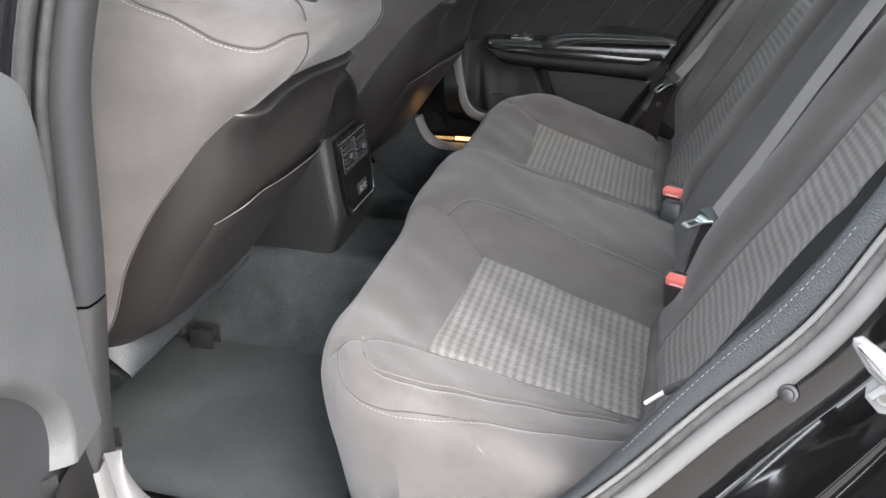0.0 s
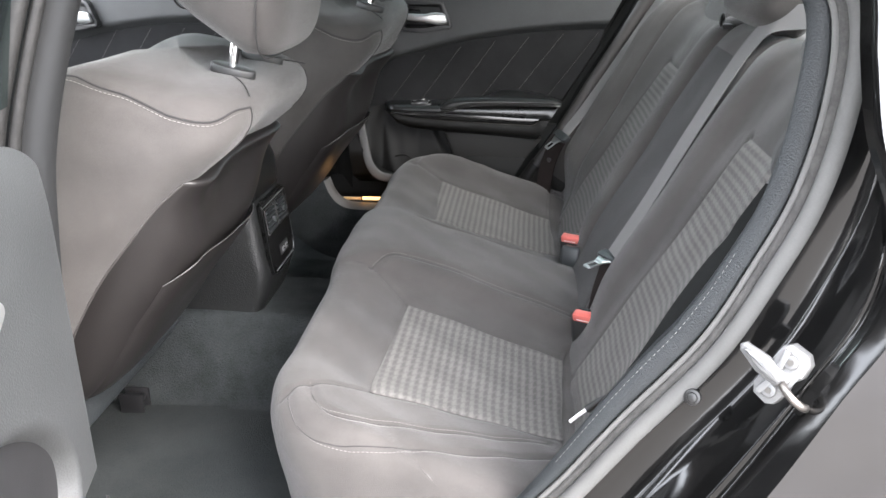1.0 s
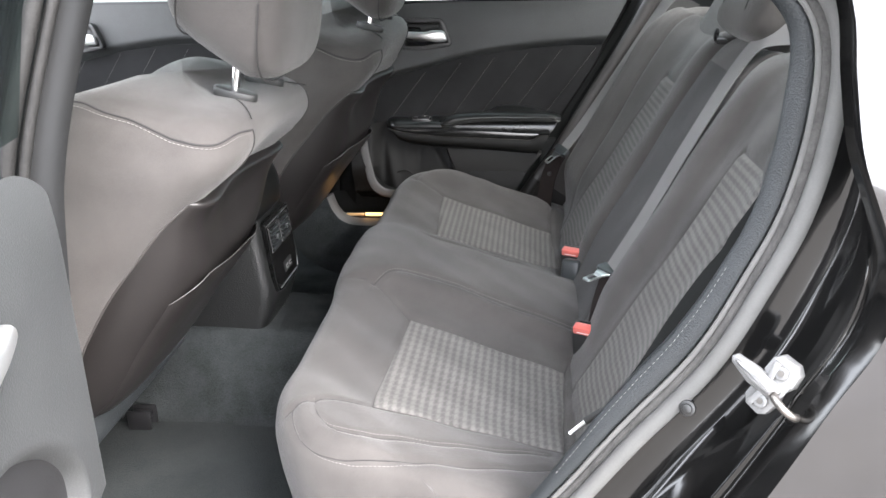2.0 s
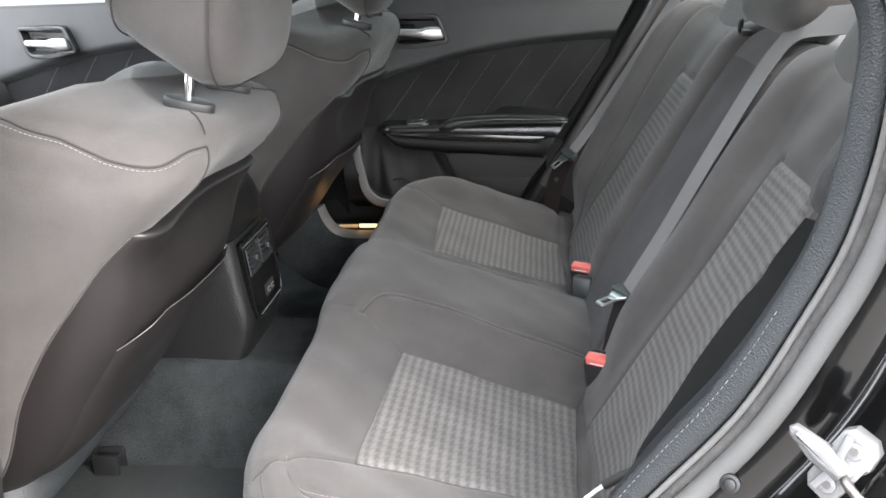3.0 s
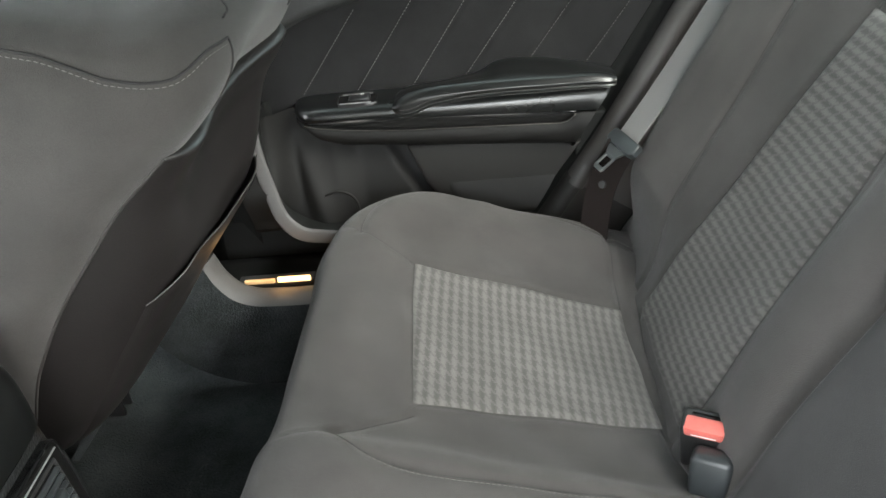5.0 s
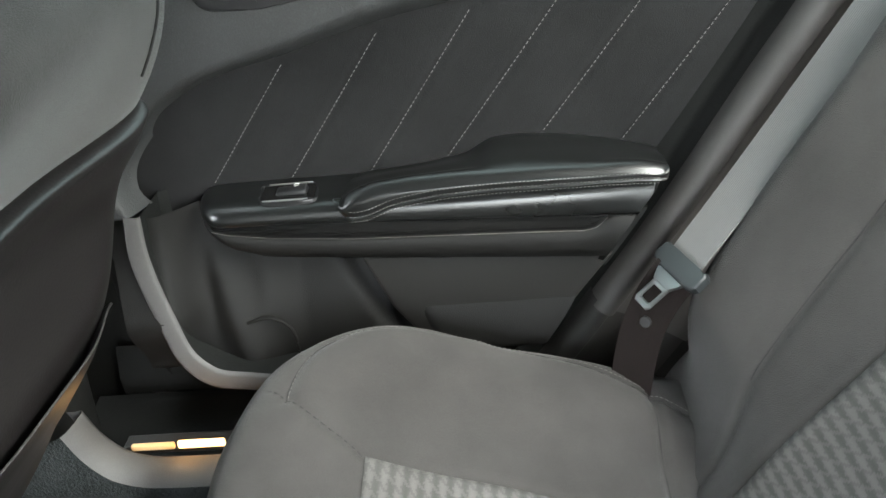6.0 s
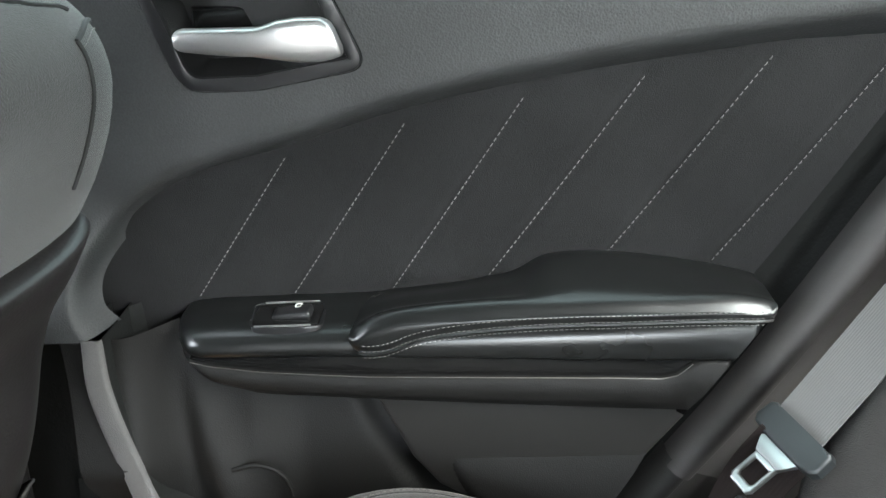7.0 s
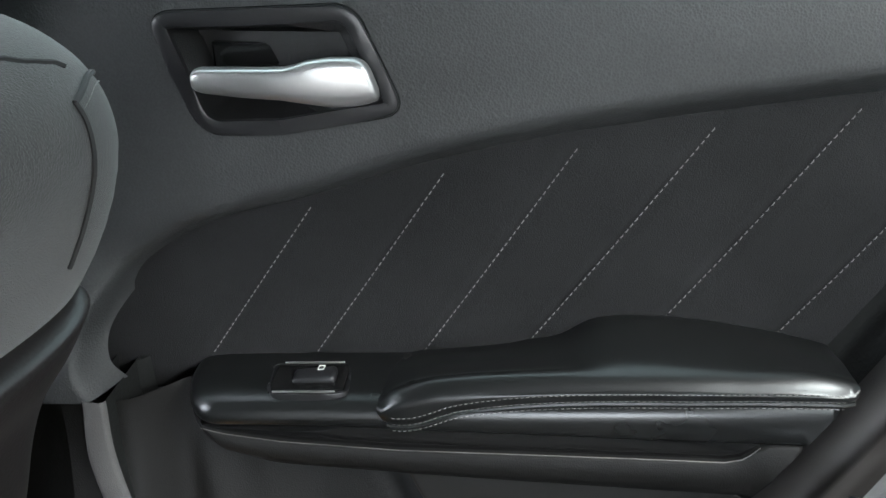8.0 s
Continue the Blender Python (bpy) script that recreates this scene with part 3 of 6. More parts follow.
# ---- the rear bench ----
CUSHION = smooth_line([(-0.10, 0.38), (-0.116, 0.45), (-0.133, 0.54), (-0.145, 0.605), (-0.141, 0.64), (-0.120, 0.665), (-0.085, 0.667), (-0.04, 0.652), (0, 0.638), (0.1, 0.605), (0.2, 0.572), (0.3, 0.539), (0.42, 0.50)], 400)
C_LEN = np.r_[0, np.cumsum(np.linalg.norm(np.diff(CUSHION, axis=0), axis=1))]
C_TAN = np.gradient(CUSHION, axis=0)
C_TAN /= np.linalg.norm(C_TAN, axis=1)[:, None]
C_NOSE = C_LEN[np.argmin(CUSHION[:, 0])]
C_FRONT = np.argmin(CUSHION[:, 0])
HUMP = [(0, 0.046), (0.10, 0.042), (0.135, 0.034), (0.165, 0.014), (0.205, 0.002), (0.36, -0.005), (0.50, 0.0), (0.53, 0.006), (0.58, 0.016), (0.63, 0.024), (0.67, 0.026), (0.70, 0.024)]
INSERT = {-1: [(-0.002, 0.552), (0.014, 0.224), (0.291, 0.238), (0.281, 0.497)], 1: [(-0.004, 0.520), (0.010, 0.245), (0.296, 0.280), (0.280, 0.507)]}
SEAM_A = [(-0.086, 0.586), (-0.088, 0.628), (-0.083, 0.651), (-0.070, 0.656), (-0.040, 0.649), (0.006, 0.637), (0.051, 0.625), (0.090, 0.611), (0.124, 0.597), (0.160, 0.579), (0.200, 0.558), (0.256, 0.525)]
SEAM_B = [(-0.116, 0.602), (-0.121, 0.640), (-0.123, 0.663), (-0.119, 0.682), (-0.108, 0.690), (-0.085, 0.691), (-0.050, 0.687), (0.008, 0.677), (0.061, 0.668), (0.110, 0.655), (0.155, 0.637), (0.200, 0.612), (0.244, 0.584), (0.290, 0.556)]
SEAM_F = [(-0.088, 0.566), (-0.096, 0.610), (-0.098, 0.645), (-0.086, 0.672), (-0.055, 0.688), (0.07, 0.692), (0.203, 0.680), (0.290, 0.642), (0.33, 0.62)]
SEAM_C = [(-0.002, 0.552), (-0.033, 0.566), (-0.061, 0.576), (-0.086, 0.586), (-0.098, 0.590), (-0.116, 0.602), (-0.127, 0.612)]
SEAM_D = [(0.012, 0.225), (-0.025, 0.190), (-0.067, 0.160), (-0.110, 0.150)]
SEAM_E = [(-0.067, 0.160), (-0.050, 0.130), (-0.015, 0.110), (0.05, 0.106), (0.156, 0.114), (0.33, 0.128)]


SEAM_H = [(-0.004, 0.520), (-0.030, 0.536), (-0.060, 0.552), (-0.092, 0.572), (-0.112, 0.584)]
SEAM_G = {-1: [(0.278, 0.640), (0.281, 0.560), (0.283, 0.497), (0.293, 0.238), (0.300, 0.200)], 1: [(0.272, 0.660), (0.278, 0.580), (0.282, 0.507), (0.298, 0.280), (0.304, 0.232)]}


def s_of_x(x):
    return np.interp(x, CUSHION[C_FRONT:, 0], C_LEN[C_FRONT:])


C_GROOVES = []
for line, depth, width, side in ((SEAM_A, 0.004, 0.006, -1), (SEAM_B, 0.004, 0.006, -1), (SEAM_C, 0.003, 0.004, -1), (SEAM_F, 0.004, 0.006, 1), (SEAM_H, 0.003, 0.004, 1), (SEAM_D, 0.003, 0.004, 0), (SEAM_E, 0.005, 0.008, 0)):
    C_GROOVES.append((even(smooth_line(line, 60), 0.01), depth, width, side))
for side in (-1, 1):
    C_GROOVES.append((even(smooth_line(SEAM_G[side], 60), 0.01), 0.006, 0.006, side))
    C_GROOVES.append((even([*INSERT[side], INSERT[side][0]], 0.01), 0.003, 0.006, side))


def smoothstep(q):
    q = np.clip(q, 0, 1)
    return q * q * (3 - 2 * q)


def cushion(y, s, grooves=True):
    """A point on the bench's surface for the distance y across and s along the front-to-back profile."""
    y, s = np.broadcast_arrays(np.asarray(y, float), np.asarray(s, float))
    x, z = np.interp(s, C_LEN, CUSHION[:, 0]), np.interp(s, C_LEN, CUSHION[:, 1])
    tx, tz = np.interp(s, C_LEN, C_TAN[:, 0]), np.interp(s, C_LEN, C_TAN[:, 1])
    nx, nz = -tz, tx
    a = np.abs(y)
    top = smoothstep((s - C_NOSE + 0.02) / 0.16)
    h = (interp_smooth(a, HUMP) + 0.010 * smoothstep((y - 0.56) / 0.08)) * top
    h = h + 0.002 * np.sin(y * 31 + 1.3) * np.sin(s * 21) * (1 - top) * 0.6 + 0.0012 * np.sin(y * 57 + s * 40) * top
    if grooves:
        x0 = x
        for line, depth, width, side in C_GROOVES:
            d = polyline_distance(x0, a, line)
            h = h - depth * np.exp(-(d / width) ** 2) * (s > C_NOSE) * (1 if side == 0 else (np.sign(y) == side))
        h = h - 0.003 * np.exp(-((s - C_NOSE - 0.02) / 0.006) ** 2) * (a < 0.60)
    px, pz = x + nx * h, z + nz * h
    q = np.clip((a - 0.50) / 0.205, 0, 1)
    front = 1 - smoothstep((x + 0.06) / 0.20)
    px = px + 0.15 * (1 - np.sqrt(np.clip(1 - q * q, 0, 1))) * front
    q2 = np.clip((a - 0.675) / 0.030, 0, 1)
    pz = pz - 0.3 * 0.15 * (1 - np.sqrt(np.clip(1 - q * q, 0, 1))) * front
    pz = pz - 0.03 * (1 - np.sqrt(np.clip(1 - q2 * q2, 0, 1))) * top
    return np.stack([px, y, pz], axis=-1)


def on_cushion(line, sg, lift=0.0, n=120):
    """Points of an (x, |y|) line laid on the bench, and the normals there."""
    c = even(smooth_line(line, n), 0.004)
    s, y = s_of_x(c[:, 0]), sg * c[:, 1]
    p = cushion(y, s)
    du = cushion(y + 0.002, s, False) - cushion(y - 0.002, s, False)
    dv = cushion(y, s + 0.002, False) - cushion(y, s - 0.002, False)
    nn = np.cross(dv, du)
    nn /= np.linalg.norm(nn, axis=1)[:, None]
    nn *= np.sign(nn[:, 2:3] + 1e-9)
    return p + nn * lift, nn


rear_seat = tagged(empty("rear_bench"), "dark grey cloth rear bench seat with pale houndstooth panels", "car seat")
ys = np.concatenate([np.linspace(-0.705, -0.50, 46), np.linspace(-0.495, 0.495, 190), np.linspace(0.50, 0.705, 46)])
ss = np.linspace(0, C_LEN[-1], 190)
P = cushion(ys[:, None], ss[None, :])
sides = []
for edge, sgn in ((P[0], -1), (P[-1], 1)):
    cols = []
    for q in (0.04, 0.12, 0.3, 0.6, 1.0):
        c = edge.copy()
        c[:, 2] = edge[:, 2] + (0.36 - edge[:, 2]) * q
        c[:, 0] = edge[:, 0] + np.maximum(0, 0.05 - edge[:, 0]) * q
        c[:, 1] = edge[:, 1] + sgn * 0.006 * math.sin(min(1, q * 4) * math.pi / 2) - sgn * 0.02 * q
        cols.append(c)
    sides.append(cols)
P = np.concatenate([np.array(sides[0][::-1]), P, np.array(sides[1])])
bench = grid_part("cushion", P, CLOTH, rear_seat, label="warm dark grey cloth cushion")
for sg in (-1, 1):
    u, v = np.meshgrid(np.linspace(0, 1, 70), np.linspace(0, 1, 70), indexing="ij")
    q = [np.array(c) for c in INSERT[sg]]
    c = (1 - u)[..., None] * ((1 - v)[..., None] * q[0] + v[..., None] * q[1]) + u[..., None] * ((1 - v)[..., None] * q[3] + v[..., None] * q[2])
    s = s_of_x(c[..., 0])
    p = cushion(sg * c[..., 1], s, False)
    e = np.minimum(np.minimum(u, 1 - u) * 0.29, np.minimum(v, 1 - v) * 0.31)
    p[..., 2] += 0.0035 * np.sqrt(np.clip(e / 0.012, 0, 1)) - 0.0015
    grid_part("houndstooth_panel", p, HOUND, bench, uv=np.stack([c[..., 0] * 1.05, c[..., 1]], axis=-1), label="pale grey houndstooth woven panel")
    # centre section's stitched edge and the outer stitched seams
    for line, off in ((SEAM_E, -0.005), (SEAM_B if sg < 0 else SEAM_F, 0.005)):
        shifted = [(a, b + off) for a, b in line]
        p, nn = on_cushion(shifted, sg)
        stitches("stitching", p, nn, THREAD, bench, 0.0042, 0.0014, 0.00034)
    for off in (0.0055, -0.0055) if sg < 0 else ():
        p, nn = on_cushion([(a, b + off) for a, b in SEAM_A], sg)
        stitches("stitching", p, nn, THREAD, bench, 0.0042, 0.0014, 0.00034)
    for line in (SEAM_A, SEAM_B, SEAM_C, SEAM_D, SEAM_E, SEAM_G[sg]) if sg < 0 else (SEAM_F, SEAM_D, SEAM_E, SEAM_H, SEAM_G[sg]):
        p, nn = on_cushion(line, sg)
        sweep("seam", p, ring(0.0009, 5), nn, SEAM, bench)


# ---- the rear backrest ----
BACK_SLOPE = 0.55
OFFSETS = [(0, 0.012), (0.09, 0.012), (0.125, 0.010), (0.142, 0.004), (0.165, 0.018), (0.20, 0.024), (0.235, 0.018), (0.262, 0.004), (0.29, 0.0), (0.38, 0.0), (0.465, 0.002), (0.50, 0.010), (0.56, 0.030), (0.62, 0.056), (0.66, 0.066), (0.69, 0.040), (0.715, -0.02)]
B_INSERT = {-1: ((0.60, 0.292, 0.560), (0.965, 0.320, 0.500)), 1: ((0.60, 0.260, 0.502), (0.965, 0.284, 0.455))}


NEAR_EDGE = [(0.50, 0.56), (0.64, 0.545), (0.70, 0.524), (0.76, 0.511), (0.84, 0.510), (0.88, 0.514), (0.92, 0.527), (1.0, 0.575)]


def backrest(y, z, extra=0.0):
    """A point on the backrest at the height z; extra moves it out of the surface."""
    y, z = np.broadcast_arrays(np.asarray(y, float), np.asarray(z, float))
    a = np.abs(y)
    n = np.array([-1, 0, BACK_SLOPE]) / math.hypot(1, BACK_SLOPE)
    up = smoothstep((z - 0.98) / 0.12)
    off = interp_smooth(a, OFFSETS) * (1 - 0.25 * up) * smoothstep((z - 0.56) / 0.12)
    over = np.clip((z - 1.035) / 0.065, 0, 1)
    off = off - 0.045 * (1 - np.sqrt(np.clip(1 - over * over, 0, 1)))
    for side in (-1, 1):
        lo, hi = B_INSERT[side]
        q = np.clip((z - lo[0]) / (hi[0] - lo[0]), 0, 1)
        yi, yo = lo[1] + (hi[1] - lo[1]) * q, lo[2] + (hi[2] - lo[2]) * q
        on = (z < hi[0] + 0.004) & (np.sign(y) == side)
        for edge in (yi, yo):
            off = off - 0.003 * np.exp(-((a - edge) / 0.006) ** 2) * on
        off = off - 0.003 * np.exp(-((z - hi[0]) / 0.006) ** 2) * ((a > yi) & (a < yo) & on)
    off = off - 0.006 * np.exp(-((a - 0.142) / 0.008) ** 2)
    off = off - 0.004 * np.exp(-((a - (0.555 + 0.03 * (z - 0.6))) / 0.006) ** 2)
    off = off + 0.0012 * np.sin(y * 43 + z * 30) + extra
    # beside the open door the bolster falls away behind the edge trim
    away = smoothstep((a - interp(z, NEAR_EDGE)) / 0.05) * (y < 0) * (1 - smoothstep((z - 0.97) / 0.05))
    off = off * (1 - away) - 0.10 * away
    x = 0.35 + BACK_SLOPE * (z - 0.62)
    return np.stack([x + n[0] * off, y, z + n[2] * off], axis=-1)


yb = np.linspace(-0.715, 0.715, 300)
zb = np.concatenate([np.linspace(0.50, 1.035, 90), 1.035 + 0.065 * np.sin(np.linspace(0.05, math.pi / 2, 14))])
P = backrest(yb[:, None], zb[None, :])
tail = []
for k, (dx, dz) in enumerate(((0.03, 0.004), (0.08, 0.002), (0.14, -0.01))):
    c = P[:, -1].copy()
    c[:, 0] += dx
    c[:, 2] += dz
    tail.append(c)
P = np.concatenate([P, np.stack(tail, axis=1)], axis=1)
back_seat = grid_part("backrest", P, CLOTH, rear_seat, label="warm dark grey cloth backrest", flip=True)
# centre section laid over the middle
yc = np.linspace(-0.128, 0.128, 60)
P = backrest(yc[:, None], np.linspace(0.53, 1.04, 80)[None, :], 0.0)
e = np.minimum(np.clip((0.128 - np.abs(yc)) / 0.012, 0, 1), 1)
P[..., 0] -= (0.004 * np.sqrt(e) - 0.001)[:, None]
grid_part("centre_panel", P, CLOTH_CENTRE, back_seat, label="charcoal cloth centre panel", flip=True)
for sg in (-1, 1):
    u, v = np.meshgrid(np.linspace(0, 1, 90), np.linspace(0, 1, 50), indexing="ij")
    lo, hi = B_INSERT[sg]
    z = lo[0] - 0.05 + (hi[0] - lo[0] + 0.05) * u
    q = (z - lo[0]) / (hi[0] - lo[0])
    yi, yo = lo[1] + (hi[1] - lo[1]) * q, lo[2] + (hi[2] - lo[2]) * q
    if sg < 0:
        yo = np.minimum(yo, interp(z, NEAR_EDGE) - 0.005)
    y = yi + (yo - yi) * v
    p = backrest(sg * y, z)
    e = np.minimum(np.minimum(v, 1 - v) * 0.18, (1 - u) * 0.4)
    lift = 0.003 + 0.003 * np.sqrt(np.clip(e / 0.012, 0, 1)) - 0.0015
    p[..., 0] -= lift * 0.88
    p[..., 2] += lift * 0.48
    grid_part("houndstooth_panel", p, HOUND, back_seat, uv=np.stack([z * 1.14, y], axis=-1), label="pale grey houndstooth woven strip", flip=sg > 0)
    z = np.linspace(0.66, 1.06, 120)
    p = backrest(sg * (0.557 + 0.03 * (z - 0.6)), z)
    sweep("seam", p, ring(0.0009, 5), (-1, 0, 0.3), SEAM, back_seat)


# charcoal wing beside the shoulder of the backrest, by the open door
yw, zw = np.linspace(-0.700, -0.462, 40), np.linspace(0.958, 1.085, 40)
wing = backrest(yw[:, None], zw[None, :])
lift = 0.016 * np.sqrt(np.clip((-0.462 - yw) / 0.03, 0, 1))[:, None] * np.clip((zw - 0.958) / 0.03, 0, 1)[None, :] ** 0.5
wing[..., 0] -= lift * 0.88 + 0.001
wing[..., 2] += lift * 0.48
grid_part("side_wing", wing, CLOTH_CENTRE, back_seat, label="charcoal cloth side wing", flip=True)

# black sheet added as shade in the gap between the backrest's outer edge and the edge trim
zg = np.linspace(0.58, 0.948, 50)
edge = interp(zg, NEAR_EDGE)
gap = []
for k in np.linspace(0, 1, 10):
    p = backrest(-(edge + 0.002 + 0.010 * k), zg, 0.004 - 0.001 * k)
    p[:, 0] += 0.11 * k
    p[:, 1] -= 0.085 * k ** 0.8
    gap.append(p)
grid_part("gap_shade", np.transpose(np.array(gap), (1, 0, 2)), SHADE_BLACK, back_seat, label="black sheet added as the shade beside the backrest")


def loaf(size, expo, n=36, m=20, bulge=None):
    """A rounded cushion as a superellipsoid grid."""
    P = np.zeros((n, m, 3))
    for i, a in enumerate(np.linspace(0, 2 * math.pi, n, endpoint=False)):
        for j, b in enumerate(np.linspace(-math.pi / 2, math.pi / 2, m)):
            c, s = math.cos(a), math.sin(a)
            cb, sb = math.cos(b), math.sin(b)
            f = lambda v, e: math.copysign(abs(v) ** e, v)
            P[i, j] = (size[0] * f(c, expo) * f(cb, expo), size[1] * f(s, expo) * f(cb, expo), size[2] * f(sb, expo))
    if bulge:
        P = bulge(P)
    return P


def place(P, m):
    R = np.array(m.to_3x3())
    return P @ R.T + np.array(m.translation)


# tall outboard tops that run on from the backrest, and the low centre headrest between them
for sg in (-1, 1):
    top = place(loaf((0.050, 0.165, 0.150), 0.42, 48, 26), pose(0.692, sg * 0.365, 1.120, 0, 29, 0))
    grid_part("headrest_top", top, CLOTH, back_seat, wrap=True, flip=True, label="cloth outboard headrest top")
h = tagged(empty("rear_headrest"), "dark grey cloth centre headrest between the outboard seat tops", "headrest")
HM = pose(0.640, 0.015, 1.150, 0, 24, 0)
grid_part("pad", place(loaf((0.055, 0.158, 0.068), 0.5, 40, 24), HM), CLOTH, h, wrap=True, flip=True)
for q in (-0.085, 0.085):
    line = place(np.array([[[-0.056 * math.cos(a), q, 0.069 * math.sin(a)] for a in np.linspace(-1.2, 1.4, 40)]]), HM)[0]
    sweep("seam", line, ring(0.0010, 5), (0, 1, 0), SEAM, h)


# ---- the doors ----
ARC = [(-0.236, 0.800), (-0.243, 0.822), (-0.240, 0.846), (-0.216, 0.875), (-0.177, 0.901), (-0.130, 0.919), (-0.073, 0.9305), (0.0265, 0.955), (0.123, 0.9705), (0.214, 0.9805), (0.3055, 0.9885), (0.400, 0.994), (0.44, 0.996)]
REAR_EDGE = [(0.45, 0.075), (0.566, 0.163), (0.636, 0.208), (0.74, 0.267), (0.825, 0.322), (0.953, 0.402), (1.01, 0.424), (1.13, 0.486)]
BEZEL_CORNERS = [(-0.161, 1.079, 0.014), (-0.022, 1.077, 0.022), (0.006, 1.0040, 0.013), (-0.080, 0.9930, 0.010), (-0.139, 0.9945, 0.026)]



def shrink(outline, d):
    c = np.array(outline)
    m = c.mean(axis=0)
    v = c - m
    r = np.linalg.norm(v, axis=1)[:, None]
    return [tuple(q) for q in m + v * (1 - d / r)]


def inside(pt, outline):
    x, z = pt
    hit = False
    n = len(outline)
    for i in range(n):
        (ax, az), (bx, bz) = outline[i], outline[(i + 1) % n]
        if (az > z) != (bz > z) and x < (bx - ax) * (z - az) / (bz - az) + ax:
            hit = not hit
    return hit


def ring_bm(outer, inner, y_back, y_face, to):
    bm = bmesh.new()
    n = len(outer)
    o0 = [bm.verts.new(to(x, z, y_back)) for x, z in outer]
    o1 = [bm.verts.new(to(x, z, y_face)) for x, z in outer]
    i1 = [bm.verts.new(to(x, z, y_face)) for x, z in inner]
    i0 = [bm.verts.new(to(x, z, y_back)) for x, z in inner]
    for k in range(n):
        j = (k + 1) % n
        for a, b in ((o0, o1), (o1, i1), (i1, i0)):
            bm.faces.new((a[k], a[j], b[j], b[k]))
    edges = [e for e in bm.edges if all(v in o1 for v in e.verts) or all(v in i1 for v in e.verts)]
    bmesh.ops.bevel(bm, geom=edges, offset=0.0018, segments=2, profile=0.5, affect="EDGES")
    return bm


def offset_outline(outline, d):
    """A dense closed outline moved inwards by d along its normals."""
    c = np.array(outline)
    t = np.roll(c, -1, axis=0) - np.roll(c, 1, axis=0)
    t /= np.linalg.norm(t, axis=1)[:, None] + 1e-12
    nn = np.stack([-t[:, 1], t[:, 0]], axis=1)
    if ((c.mean(axis=0) - c) * nn).sum() < 0:
        nn = -nn
    return [tuple(q) for q in c + nn * d]


def rounded_poly(corners, n=10):
    """A closed outline through (x, z, radius) corners with round arcs."""
    out = []
    m = len(corners)
    for i in range(m):
        p, r = np.array(corners[i][:2]), corners[i][2]
        a, b = np.array(corners[i - 1][:2]) - p, np.array(corners[(i + 1) % m][:2]) - p
        a, b = a / np.linalg.norm(a), b / np.linalg.norm(b)
        half = math.acos(float(np.clip(a @ b, -1, 1))) / 2
        cut = r / math.tan(half)
        for q in np.linspace(0, 1, n):
            s0, s1 = p + a * cut, p + b * cut
            out.append(tuple((1 - q) ** 2 * s0 + 2 * q * (1 - q) * p + q * q * s1))
        nxt, rn = np.array(corners[(i + 1) % m][:2]), corners[(i + 1) % m][2]
        for q in (0.3, 0.5, 0.7):
            out.append(tuple((p + b * cut) * (1 - q) + (nxt - b * rn) * q))
    return out


def round_outline(pts, n=80):
    c = smooth_line([*pts, pts[0]], n + 1)[:-1]
    return [tuple(q) for q in c]


